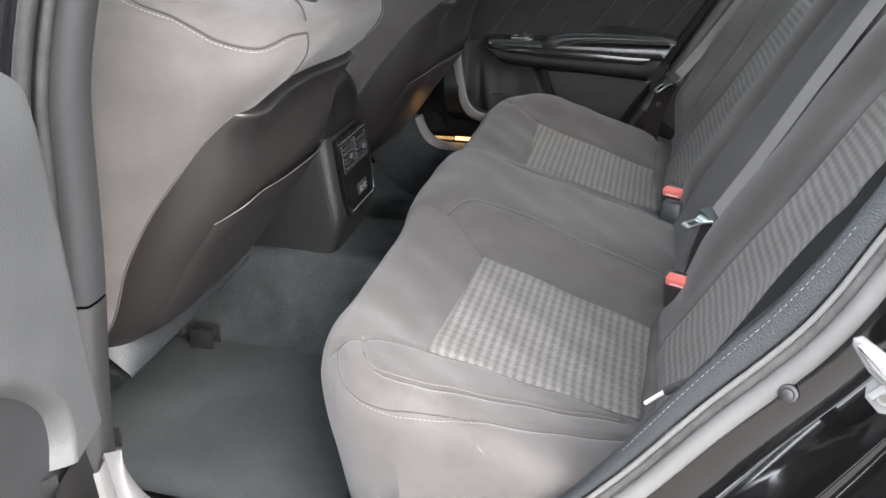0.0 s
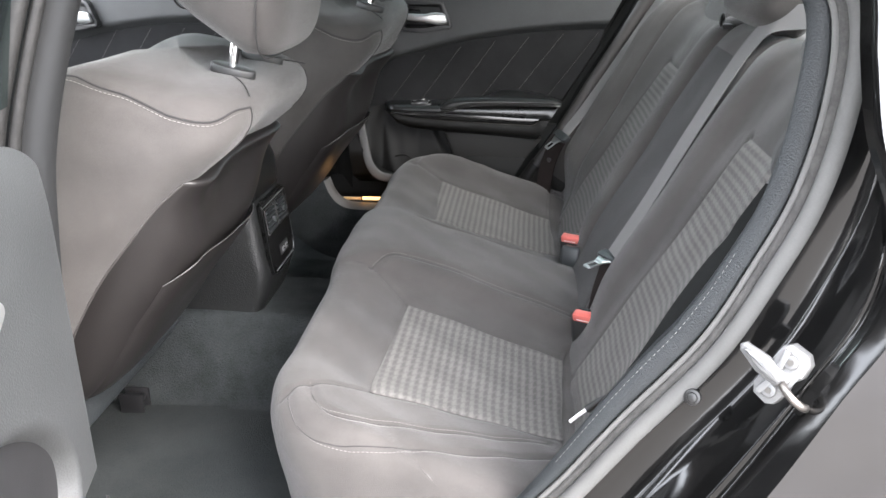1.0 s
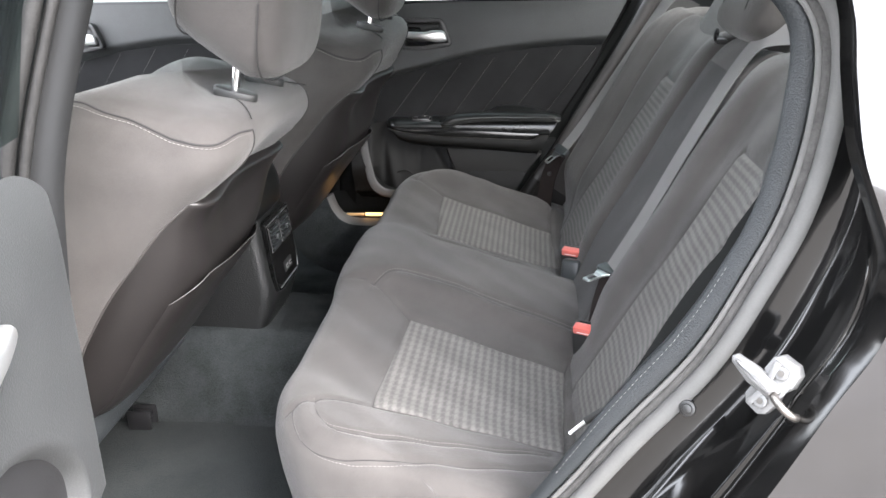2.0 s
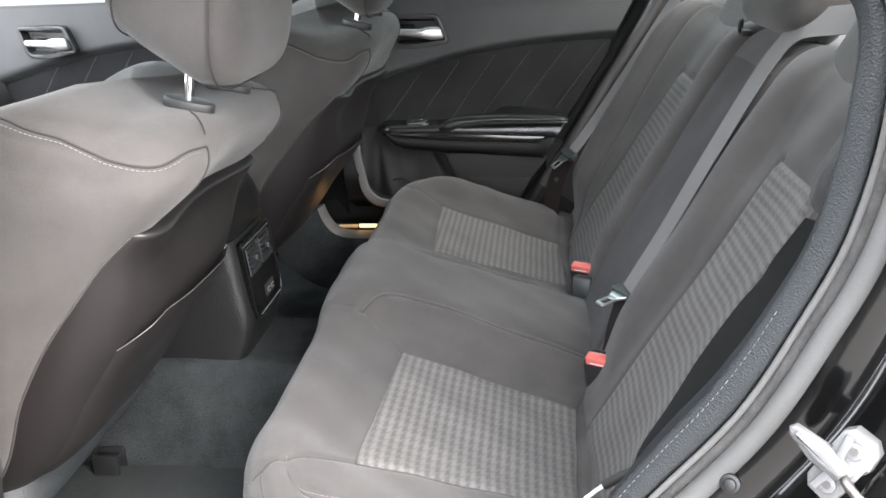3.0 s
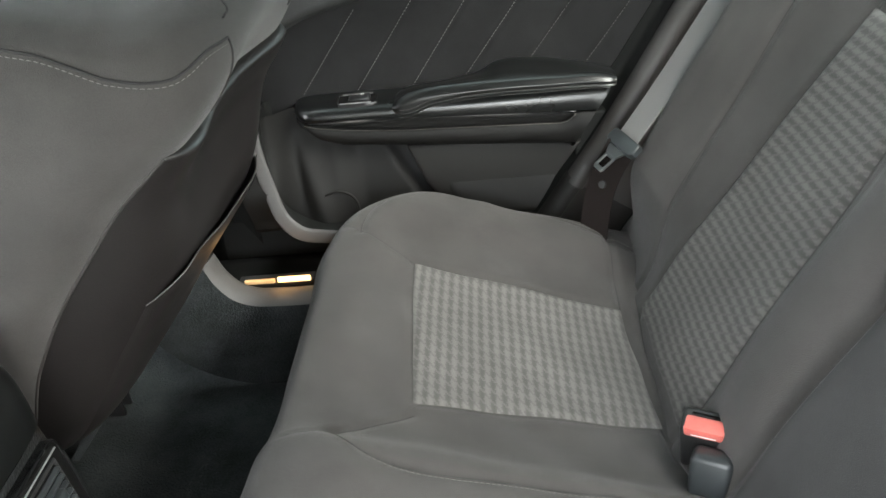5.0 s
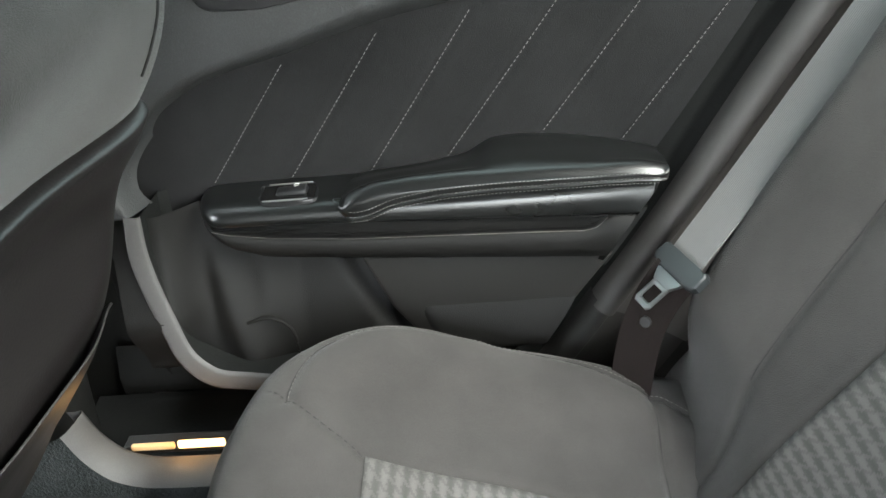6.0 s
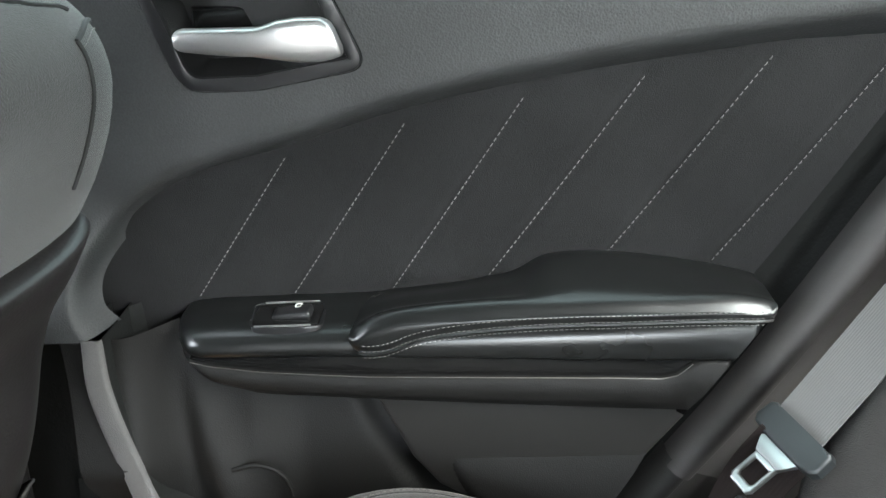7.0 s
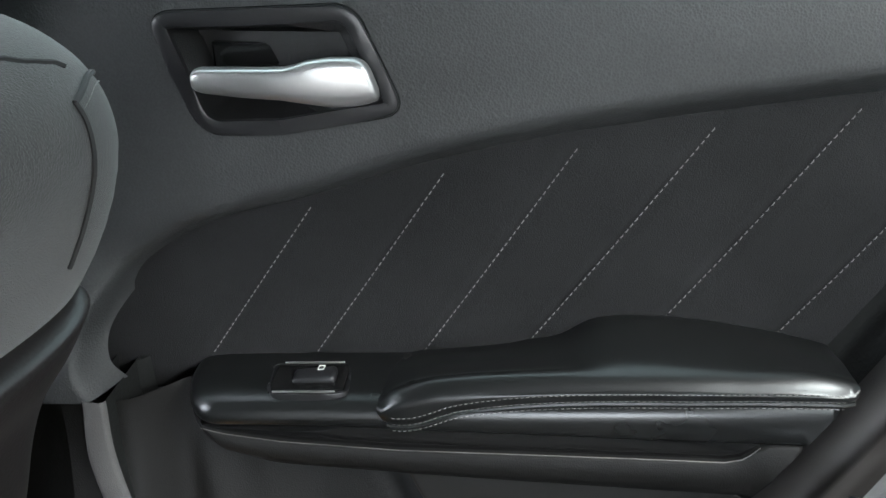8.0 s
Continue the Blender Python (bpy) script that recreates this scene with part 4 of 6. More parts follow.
def door_handle(d, sg, BEZEL, shift=0.0):
    """Pull handle in its dark bezel, moved along the door by shift."""
    g = lambda P: np.asarray(P) * np.array([1, sg, 1]) + np.array([shift, 0, 0])
    to = lambda x, z, y: (x + shift, sg * y, z)
    fl = sg < 0
    hb = part("handle_bezel", ring_bm(BEZEL, offset_outline(BEZEL, 0.0105), 0.785, 0.7625, to), PIANO_SATIN, d, smooth=True, label="dark plastic bezel round the handle")
    edge = np.array([(x, 0.7658, z) for x, z in [*BEZEL, BEZEL[0]]])
    sweep("bezel_gap", g(edge), ring(0.0011, 6), (0, 1, 0), SHADE_BLACK, hb)
    inner = offset_outline(BEZEL, 0.0100)
    cup = bmesh.new()
    f0 = [cup.verts.new(to(x, z, 0.766)) for x, z in inner]
    deep = offset_outline(BEZEL, 0.0180)
    f1 = [cup.verts.new(to(x, z, 0.771 + 0.024 * (1 - smoothstep((x + 0.075) / 0.03)))) for x, z in deep]
    for k in range(len(f0)):
        j = (k + 1) % len(f0)
        cup.faces.new((f0[k], f0[j], f1[j], f1[k]))
    cup.faces.new(f1)
    part("handle_cup", cup, GRAIN_DARK, hb, label="black moulded cup behind the handle")
    part("cup_insert", prism_bm([(-0.128, 1.036), (-0.127, 1.054), (-0.082, 1.052), (-0.077, 1.036)], 0.799, 0.783, 0.002, 2, to), PIANO, hb)
    xs = np.linspace(-0.131, -0.0098, 70)
    top = interp(xs, [(-0.131, 1.0415), (-0.129, 1.0435), (-0.125, 1.0445), (-0.098, 1.044), (-0.068, 1.043), (-0.060, 1.0445), (-0.053, 1.0465), (-0.038, 1.0475), (-0.022, 1.0462), (-0.017, 1.0435), (-0.014, 1.040), (-0.0098, 1.025)])
    low = interp(xs, [(-0.131, 1.0310), (-0.1295, 1.0292), (-0.126, 1.0280), (-0.102, 1.025), (-0.072, 1.022), (-0.053, 1.018), (-0.039, 1.015), (-0.024, 1.0145), (-0.016, 1.0155), (-0.0098, 1.0175)])
    zc, hh = 0.5 * (top + low), 0.5 * (top - low)
    yy = 0.753 - 0.006 * np.sin((xs + 0.132) / 0.120 * math.pi)
    V = []
    for x, z, h, y in zip(xs, zc, hh, yy):
        V.append([(x, y + 0.007 * math.copysign(abs(math.cos(a)) ** 0.6, math.cos(a)), z + h * math.copysign(abs(math.sin(a)) ** 0.75, math.sin(a))) for a in np.linspace(0, 2 * math.pi, 20, endpoint=False)])
    V = np.array(V)
    V = np.concatenate([V[:1].mean(axis=1, keepdims=True).repeat(20, axis=1), V, V[-1:].mean(axis=1, keepdims=True).repeat(20, axis=1)])
    grid_part("pull_handle", np.transpose(g(V), (1, 0, 2)), SATIN, hb, wrap=True, label="satin silver pull handle", flip=fl)
    part("handle_pivot", box_bm((0.034, 0.02, 0.016), (-0.036 + shift, sg * 0.768, 1.028), 0.004), GRAIN_DARK, hb)
    return hb


def rear_door(sg, m, label):
    """A rear door's inner side, drawn shut on the side sg and then moved by m."""
    d = tagged(empty("door"), label, "car door", kind="structure")
    g = lambda P: np.asarray(P) * np.array([1, sg, 1])
    to = lambda x, z, y: (x, sg * y, z)
    fl = sg < 0

    # upper panel, folding in along the arc
    A = smooth_line(ARC, 140)
    O = smooth_line([(-0.335, 0.800), (-0.335, 0.84), (-0.333, 0.90), (-0.328, 0.98), (-0.31, 1.075), (-0.26, 1.108), (-0.15, 1.115), (0.0, 1.12), (0.13, 1.12), (0.23, 1.12), (0.33, 1.12), (0.42, 1.12), (0.49, 1.12)], 140)
    vs = np.concatenate([np.linspace(0, 0.25, 9), np.linspace(0.28, 1, 34)])
    P = np.zeros((140, len(vs), 3))
    for k, v in enumerate(vs):
        c = A + (O - A) * v
        gap = np.linalg.norm(O - A, axis=1) * v
        wide = np.interp(A[:, 0], [-0.26, -0.15, 0.1, 0.47], [0.018, 0.024, 0.030, 0.034])
        fold = smoothstep(gap / wide)
        y = 0.792 - 0.026 * fold + 0.012 * np.clip((c[:, 1] - 1.03) / 0.1, 0, 1) ** 2 + 0.03 * np.clip((-0.30 - c[:, 0]) / 0.035, 0, 1) ** 2
        y = y - 0.046 * (sg > 0) * smoothstep((0.93 - c[:, 1]) / 0.12) * smoothstep((-0.205 - c[:, 0]) / 0.045) * smoothstep((c[:, 0] + 0.330) / 0.03)
        P[:, k] = np.stack([c[:, 0], y, c[:, 1]], axis=1)
    BEZEL = rounded_poly(BEZEL_CORNERS)
    hole = offset_outline(BEZEL, 0.006)
    P[..., 0] = np.minimum(P[..., 0], interp(P[..., 2], REAR_EDGE) - 0.004)
    grid_part("upper_panel", g(P), GRAIN, d, drop=lambda p: inside((p[0], p[2]), hole), label="dark grained soft plastic upper panel", flip=fl)
    # window ledge, weatherstrip, glass frame
    xs = np.linspace(-0.32 if sg > 0 else -0.02, 0.53, 40)
    sweep("window_seal", g(np.stack([xs, np.full(40, 0.783), np.full(40, 1.134)], axis=1)), flat_section(0.022, 0.012), (0, 0, 1), RUBBER, d)

    # stitched cloth insert between the arc and the armrest
    U, Z = np.meshgrid(np.linspace(0, 1, 110), np.linspace(0.77, 1.0, 50), indexing="ij")
    X = -0.275 + (interp(Z, REAR_EDGE) - 0.004 + 0.275) * U
    Yv = 0.785 + 0.004 * np.sin((Z - 0.77) / 0.23 * math.pi) * -1
    rows = [((-0.173, 0.805), (-0.074, 0.931)), ((-0.090, 0.800), (0.027, 0.955)), ((-0.003, 0.800), (0.122, 0.971)), ((0.078, 0.806), (0.214, 0.982)), ((0.181, 0.828), (0.3055, 0.989)), ((0.264, 0.812), (0.400, 0.994)), ((0.345, 0.83), (0.46, 0.985))]
    for a, b in rows:
        Yv = Yv + 0.0022 * np.exp(-(polyline_distance(X, Z, [a, b]) / 0.004) ** 2)
    grid_part("cloth_insert", g(np.stack([X, Yv, Z], axis=-1)), CLOTH_DOOR, d, label="dark cloth insert with slanting stitched lines", flip=fl)
    for a, b in rows[:6]:
        pts = np.array([[x, 0.7855 - 0.004 * math.sin((z - 0.77) / 0.23 * math.pi), z] for x, z in np.linspace(a, b, 40)])
        stitches("stitching", g(pts), (0, -sg, 0), THREAD_DIM, d, 0.0036, 0.0018, 0.00038, 0.0007)

    door_handle(d, sg, BEZEL)

    # armrest base: switch shelf, trim groove, lower bolster
    xs = np.concatenate([np.linspace(-0.187, -0.150, 14), np.linspace(-0.145, 0.33, 50)])
    end = np.sqrt(np.clip(1 - np.clip((-0.150 - xs) / 0.037, 0, 1) ** 2, 0, 1))
    groove_top = [(-0.19, 0.782), (-0.163, 0.782), (-0.058, 0.7805), (0.026, 0.7755), (0.108, 0.772), (0.188, 0.7675), (0.266, 0.765), (0.33, 0.762)]
    groove_low = [(-0.19, 0.7805), (-0.166, 0.7785), (-0.150, 0.7735), (-0.104, 0.766), (-0.018, 0.7585), (0.067, 0.7552), (0.189, 0.7502), (0.222, 0.7485), (0.236, 0.7515), (0.248, 0.7640), (0.33, 0.7605)]
    P, Q = [], []
    for x, e in zip(xs, end):
        gt, gb = float(interp(x, groove_top)), float(interp(x, groove_low))
        up = [(0.792, 0.803), (0.760, 0.804), (0.740, 0.8035), (0.728, 0.801), (0.720, 0.796), (0.716, 0.790), (0.716, gt + 0.004), (0.7175, gt + 0.001), (0.724, gt), (0.733, gt - 0.0005)]
        low_z = float(interp(x, [(-0.19, 0.772), (-0.167, 0.764), (-0.149, 0.745), (-0.113, 0.733), (0.021, 0.721), (0.18, 0.709), (0.33, 0.699)]))
        lo = [(0.733, gb), (0.7195, gb), (0.7165, gb - 0.002), (0.7172, 0.5 * (gb + low_z)), (0.724, low_z + 0.008), (0.742, low_z), (0.792, low_z - 0.012)]
        P.append([(x, 0.792 - (0.792 - y) * (0.25 + 0.75 * e), 0.79 + (z - 0.79) * (0.35 + 0.65 * e)) for y, z in up])
        Q.append([(x, 0.792 - (0.792 - y) * (0.25 + 0.75 * e), 0.775 + (z - 0.775) * (0.35 + 0.65 * e)) for y, z in lo])
    P, Q = np.array(P), np.array(Q)
    for W in (P, Q):
        W[..., 0] = np.minimum(W[..., 0], interp(W[..., 2], REAR_EDGE) - 0.006)
    arm = grid_part("armrest", g(P), LEATHER, d, label="black grained armrest with switch shelf", flip=fl)
    grid_part("lower_bolster", g(Q), LOWER, arm, flip=fl)
    # gloss strip in the groove, with a thin bright line along its lower edge
    xs = np.linspace(-0.166, 0.246, 70)
    gt, gb = interp(xs, groove_top), interp(xs, groove_low)
    V = np.array([[(x, 0.7225, b - 0.001), (x, 0.7205, b + 0.25 * (t - b)), (x, 0.7200, b + 0.6 * (t - b)), (x, 0.7215, t + 0.001)] for x, t, b in zip(xs, gt, gb)])
    grid_part("gloss_strip", g(V), PIANO, arm, label="thin gloss black trim strip", flip=not fl)
    sweep("bright_line", g(np.stack([xs, np.full(70, 0.7180), gb + 0.0002], axis=1)), ring(0.0004, 5), (0, 0, 1), DARK_METAL, arm)

    # padded elbow rest
    xs = np.linspace(-0.028, 0.306, 90)
    zt = interp_smooth(xs, [(-0.03, 0.800), (0.0, 0.804), (0.076, 0.812), (0.108, 0.819), (0.130, 0.831), (0.15, 0.834), (0.18, 0.833), (0.257, 0.820), (0.322, 0.802)])
    zc = interp_smooth(xs, [(-0.03, 0.797), (-0.018, 0.808), (0.0, 0.817), (0.035, 0.823), (0.069, 0.825), (0.148, 0.826), (0.22, 0.824), (0.295, 0.818), (0.322, 0.808)])
    zb = interp_smooth(xs, [(-0.03, 0.790), (-0.020, 0.785), (-0.004, 0.785), (0.03, 0.796), (0.068, 0.802), (0.12, 0.805), (0.186, 0.805), (0.298, 0.803), (0.322, 0.801)])
    e0 = np.clip((xs + 0.028) / 0.03, 0, 1)
    e1 = np.clip((0.306 - xs) / 0.02, 0, 1)
    e = np.sqrt(np.clip(1 - (1 - e0) ** 2, 0, 1)) * np.sqrt(np.clip(1 - (1 - e1) ** 2, 0, 1))
    P = []
    for x, a, c, b, k in zip(xs, zt, zc, zb, e):
        front = 0.716 - 0.007 * k
        P.append([(x, 0.792, a), (x, 0.775, a + 0.002 * k), (x, 0.752, 0.6 * a + 0.4 * c + 0.002), (x, 0.730, 0.25 * a + 0.75 * c + 0.001), (x, 0.722, c), (x, front + 0.006, c - 0.004 * k), (x, front + 0.001, c - 0.010 * k), (x, front, 0.5 * (c + b)), (x, front + 0.001, b + 0.004), (x, front + 0.004, b), (x, 0.720, b - 0.002)])
    P = [smooth_line(row, 44) for row in P]
    pad = grid_part("elbow_pad", g(P), LEATHER, d, label="black padded elbow rest with double stitching", flip=fl)
    for dz, mat in ((0.010, THREAD_DIM), (0.0045, THREAD_DIM), (-0.001, THREAD_DIM)):
        pts = np.stack([xs, 0.7157 - 0.007 * e, zb + dz], axis=1)[3:-2]
        if mat is not None:
            stitches("stitching", g(pts), (0, -sg, 0.1), mat, pad, 0.0027, 0.0013, 0.00032, 0.0004)
    pts = np.stack([xs, 0.7165 - 0.007 * e, zb + 0.0018], axis=1)[2:-1]
    sweep("edge_bead", g(pts), ring(0.0016, 6), (0, 0, 1), LEATHER, pad)

    # window switch
    so = [(-0.1175, 0.764), (-0.113, 0.767), (-0.060, 0.767), (-0.0555, 0.763), (-0.052, 0.730), (-0.055, 0.727), (-0.109, 0.727), (-0.1125, 0.731)]
    so = round_outline(so, 56)
    sw = part("switch_bezel", ring_bm(so, shrink(so, 0.0012), 0.798, 0.8050, lambda x, z, y: (x, sg * z, y)), PIANO_SATIN, d, smooth=True, label="black ring round the window switch")
    for z0 in (0.7275, 0.7665):
        part("bright_edge", box_bm((0.048, 0.0012, 0.002), (-0.0845, sg * z0, 0.8052), 0.0004, 1), SATIN, sw)
    part("switch_well", box_bm((0.058, 0.034, 0.004), (-0.084, sg * 0.747, 0.8030), 0.001), PIANO, sw)
    part("switch_rocker", box_bm((0.034, 0.016, 0.008), (0, 0, 0), 0.003, 3, pose(-0.080, sg * 0.747, 0.8052, sg * 6, -5, 0)), PIANO_SATIN, sw, smooth=True)
    for w, h, dx, dy in ((0.0046, 0.0008, 0, 0.0028), (0.0046, 0.0008, 0, -0.0028), (0.0008, 0.0058, 0.0022, 0), (0.0008, 0.0050, -0.0022, 0)):
        part("window_symbol", box_bm((w, h, 0.001), (-0.0755 + dx, sg * (0.7525 + dy), 0.8098)), WHITE_PLASTIC, sw)
    part("screw_cap", cyl_bm(0.0035, 0.002, pose(-0.012, sg * 0.775, 0.8035), 12), GRAIN_DARK, d)

    # lower panel with pocket, and the pale grained rim round its front corner
    U, Z = np.meshgrid(np.linspace(0, 1, 110), np.linspace(0.46, 0.793, 60), indexing="ij")
    X = -0.285 + (interp(Z, REAR_EDGE) - 0.004 + 0.285) * U
    D = 0.775 + 0.015 * smoothstep((X + 0.14) / 0.05) * (1 - smoothstep((X - 0.0) / 0.05)) - 0.012 * np.exp(-((X + 0.185 - 0.22 * (0.72 - Z)) / 0.02) ** 2)
    D = D + 0.012 * smoothstep((X + 0.055 - (0.71 - Z) * 0.5) / 0.02) * (1 - smoothstep((X + 0.012 - (0.71 - Z) * 0.6) / 0.02))
    D = D - 0.040 * (sg > 0) * smoothstep((-0.190 - X) / 0.045) * smoothstep((Z - 0.60) / 0.08)
    D = D - 0.045 * smoothstep((0.80 - Z) / 0.20) + 0.08 * smoothstep((0.60 - Z) / 0.05)
    grid_part("lower_panel", g(np.stack([X, D, Z], axis=-1)), LOWER, d, label="dark grained lower door panel with map pocket", flip=fl)
    part("speaker_panel", prism_bm([(-0.018, 0.724), (0.100, 0.718), (0.256, 0.706), (0.178, 0.600), (0.06, 0.602), (0.030, 0.622), (0.008, 0.655)], 0.79, 0.738, 0.006, 3, to), LOWER_SMOOTH, d, smooth=True, label="smooth dark lower pocket front")
    rim = smooth_line([(-0.247, 0.803), (-0.2505, 0.752), (-0.2385, 0.677), (-0.225, 0.628), (-0.200, 0.603), (-0.160, 0.595), (-0.11, 0.590), (-0.03, 0.586), (0.12, 0.582)], 70)
    t = np.gradient(rim, axis=0)
    t /= np.linalg.norm(t, axis=1)[:, None]
    nrm = np.stack([t[:, 1], -t[:, 0]], axis=1)
    V = []
    inward = (sg > 0) * 0.744 - (sg > 0) * interp(rim[:, 1], [(0.58, 0.692), (0.61, 0.697), (0.65, 0.702), (0.69, 0.707), (0.75, 0.713), (0.80, 0.718)])
    half = interp(np.linspace(0, 1, 70), [(0, 0.0092), (0.12, 0.0115), (0.30, 0.0115), (0.42, 0.0135), (0.58, 0.012), (0.78, 0.008), (1, 0.006)])[:, None]
    for off, y in ((1.0, 0.7475), (0.88, 0.7445), (0.6, 0.7435), (-0.6, 0.7435), (-0.9, 0.7445), (-1.0, 0.7475)):
        c = rim + nrm * off * half
        V.append(np.stack([c[:, 0], y - inward, c[:, 1]], axis=1))
    rim_ob = grid_part("corner_rim", g(np.transpose(np.array(V), (1, 0, 2))), GRAIN_PALE, d, label="grey grained raised rim", flip=not fl)
    # sides of the rim, coloured black as shade
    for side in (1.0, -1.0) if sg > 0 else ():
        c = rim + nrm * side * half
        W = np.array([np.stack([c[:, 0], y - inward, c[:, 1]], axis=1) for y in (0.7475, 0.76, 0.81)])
        grid_part("rim_side", g(np.transpose(W, (1, 0, 2))), SHADE_BLACK, rim_ob)
    V = []
    for off, y in ((0.010, 0.775), (0.035, 0.80), (0.10, 0.815)):
        c = rim - nrm * off
        V.append(np.stack([c[:, 0], np.full(len(c), y), c[:, 1]], axis=1))
    # skin behind the rim, blackened for the shade there
    grid_part("door_skin", g(np.transpose(np.array(V), (1, 0, 2))), SHADE_BLACK, d, flip=fl)
    tube("bottle_holder_lip", g([(x, 0.730, z) for x, z in smooth_line([(-0.158, 0.652), (-0.135, 0.657), (-0.118, 0.651), (-0.108, 0.637), (-0.106, 0.60)], 24)]), 0.0022, LOWER, d)
    part("screw_cover", cyl_bm(0.011, 0.004, pose(-0.168, sg * 0.744, 0.676, 90, 0, 0), 20, 0.001), GRAIN_DARK, d)

    # glass, frame and outer skin
    part("window_glass", prism_bm([(-0.30, 1.13), (0.50, 1.13), (0.36, 1.29), (0.12, 1.37), (-0.22, 1.385)], 0.80, 0.796, 0, 2, lambda x, z, y: (x, sg * (y - 0.10 * max(0.0, (z - 1.05) / 0.35) ** 1.3), z)), GLASS, d)
    fr = smooth_line([(-0.375, 0.80), (-0.370, 1.0), (-0.355, 1.13), (-0.28, 1.38)], 20)
    fr2 = smooth_line([(-0.28, 1.38), (0.1, 1.375), (0.36, 1.29), (0.52, 1.13)], 30)
    for nm, c in (("front_frame", fr), ("top_frame", fr2)):
        sweep(nm, g(np.stack([c[:, 0], (0.86 if nm == "front_frame" else 0.80) - 0.10 * np.clip((c[:, 1] - 1.05) / 0.35, 0, 1) ** 1.3, c[:, 1]], axis=1)), flat_section(0.035, 0.03), (0, 1, 0), GRAIN_DARK, d)
    xs, zs = np.meshgrid(np.linspace(0, 1, 12), np.linspace(0.40, 1.12, 14), indexing="ij")
    X = -0.37 + (interp(zs, REAR_EDGE) + 0.04 + 0.37) * xs
    grid_part("outer_skin", g(np.stack([X, 0.90 - 0.03 * ((zs - 0.75) / 0.35) ** 2, zs], axis=-1)), PAINT, d, label="gloss black outer skin", flip=not fl)
    # door edges and lower skin carry the shade of the gaps as black
    grid_part("rear_edge", g(np.array([[(float(interp(z, REAR_EDGE)) + a, y, z) for a, y in ((-0.006, 0.785), (0.004, 0.80), (0.03, 0.86), (0.04, 0.90))] for z in np.linspace(0.45, 1.12, 24)])), SHADE_BLACK, d, flip=fl)
    grid_part("front_edge", g(np.array([[(a, y, z) for a, y in ((-0.30, 0.80), (-0.345, 0.82), (-0.37, 0.86), (-0.37, 0.90))] for z in np.linspace(0.42, 1.12, 16)])), SHADE_BLACK, d, flip=not fl)
    grid_part("lower_skin", g(np.array([[(x, y, z) for y, z in ((0.815, 0.57), (0.80, 0.53), (0.80, 0.505), (0.85, 0.49), (0.90, 0.48))] for x in np.linspace(-0.37, 0.15, 12)])), SHADE_BLACK, d, flip=not fl)
    for o in d.children:
        if o.name.startswith("window_glass"):
            o.visible_shadow = False
    d.matrix_world = m
    return d


rear_door(1, Matrix.Identity(4), "shut rear car door with stitched dark cloth insert")
HINGE = (-0.36, -0.953)
rear_door(-1, pose(*HINGE, 0, 0, 0, -76) @ pose(-HINGE[0], -HINGE[1], 0), "open rear car door with grained dark inner panel")


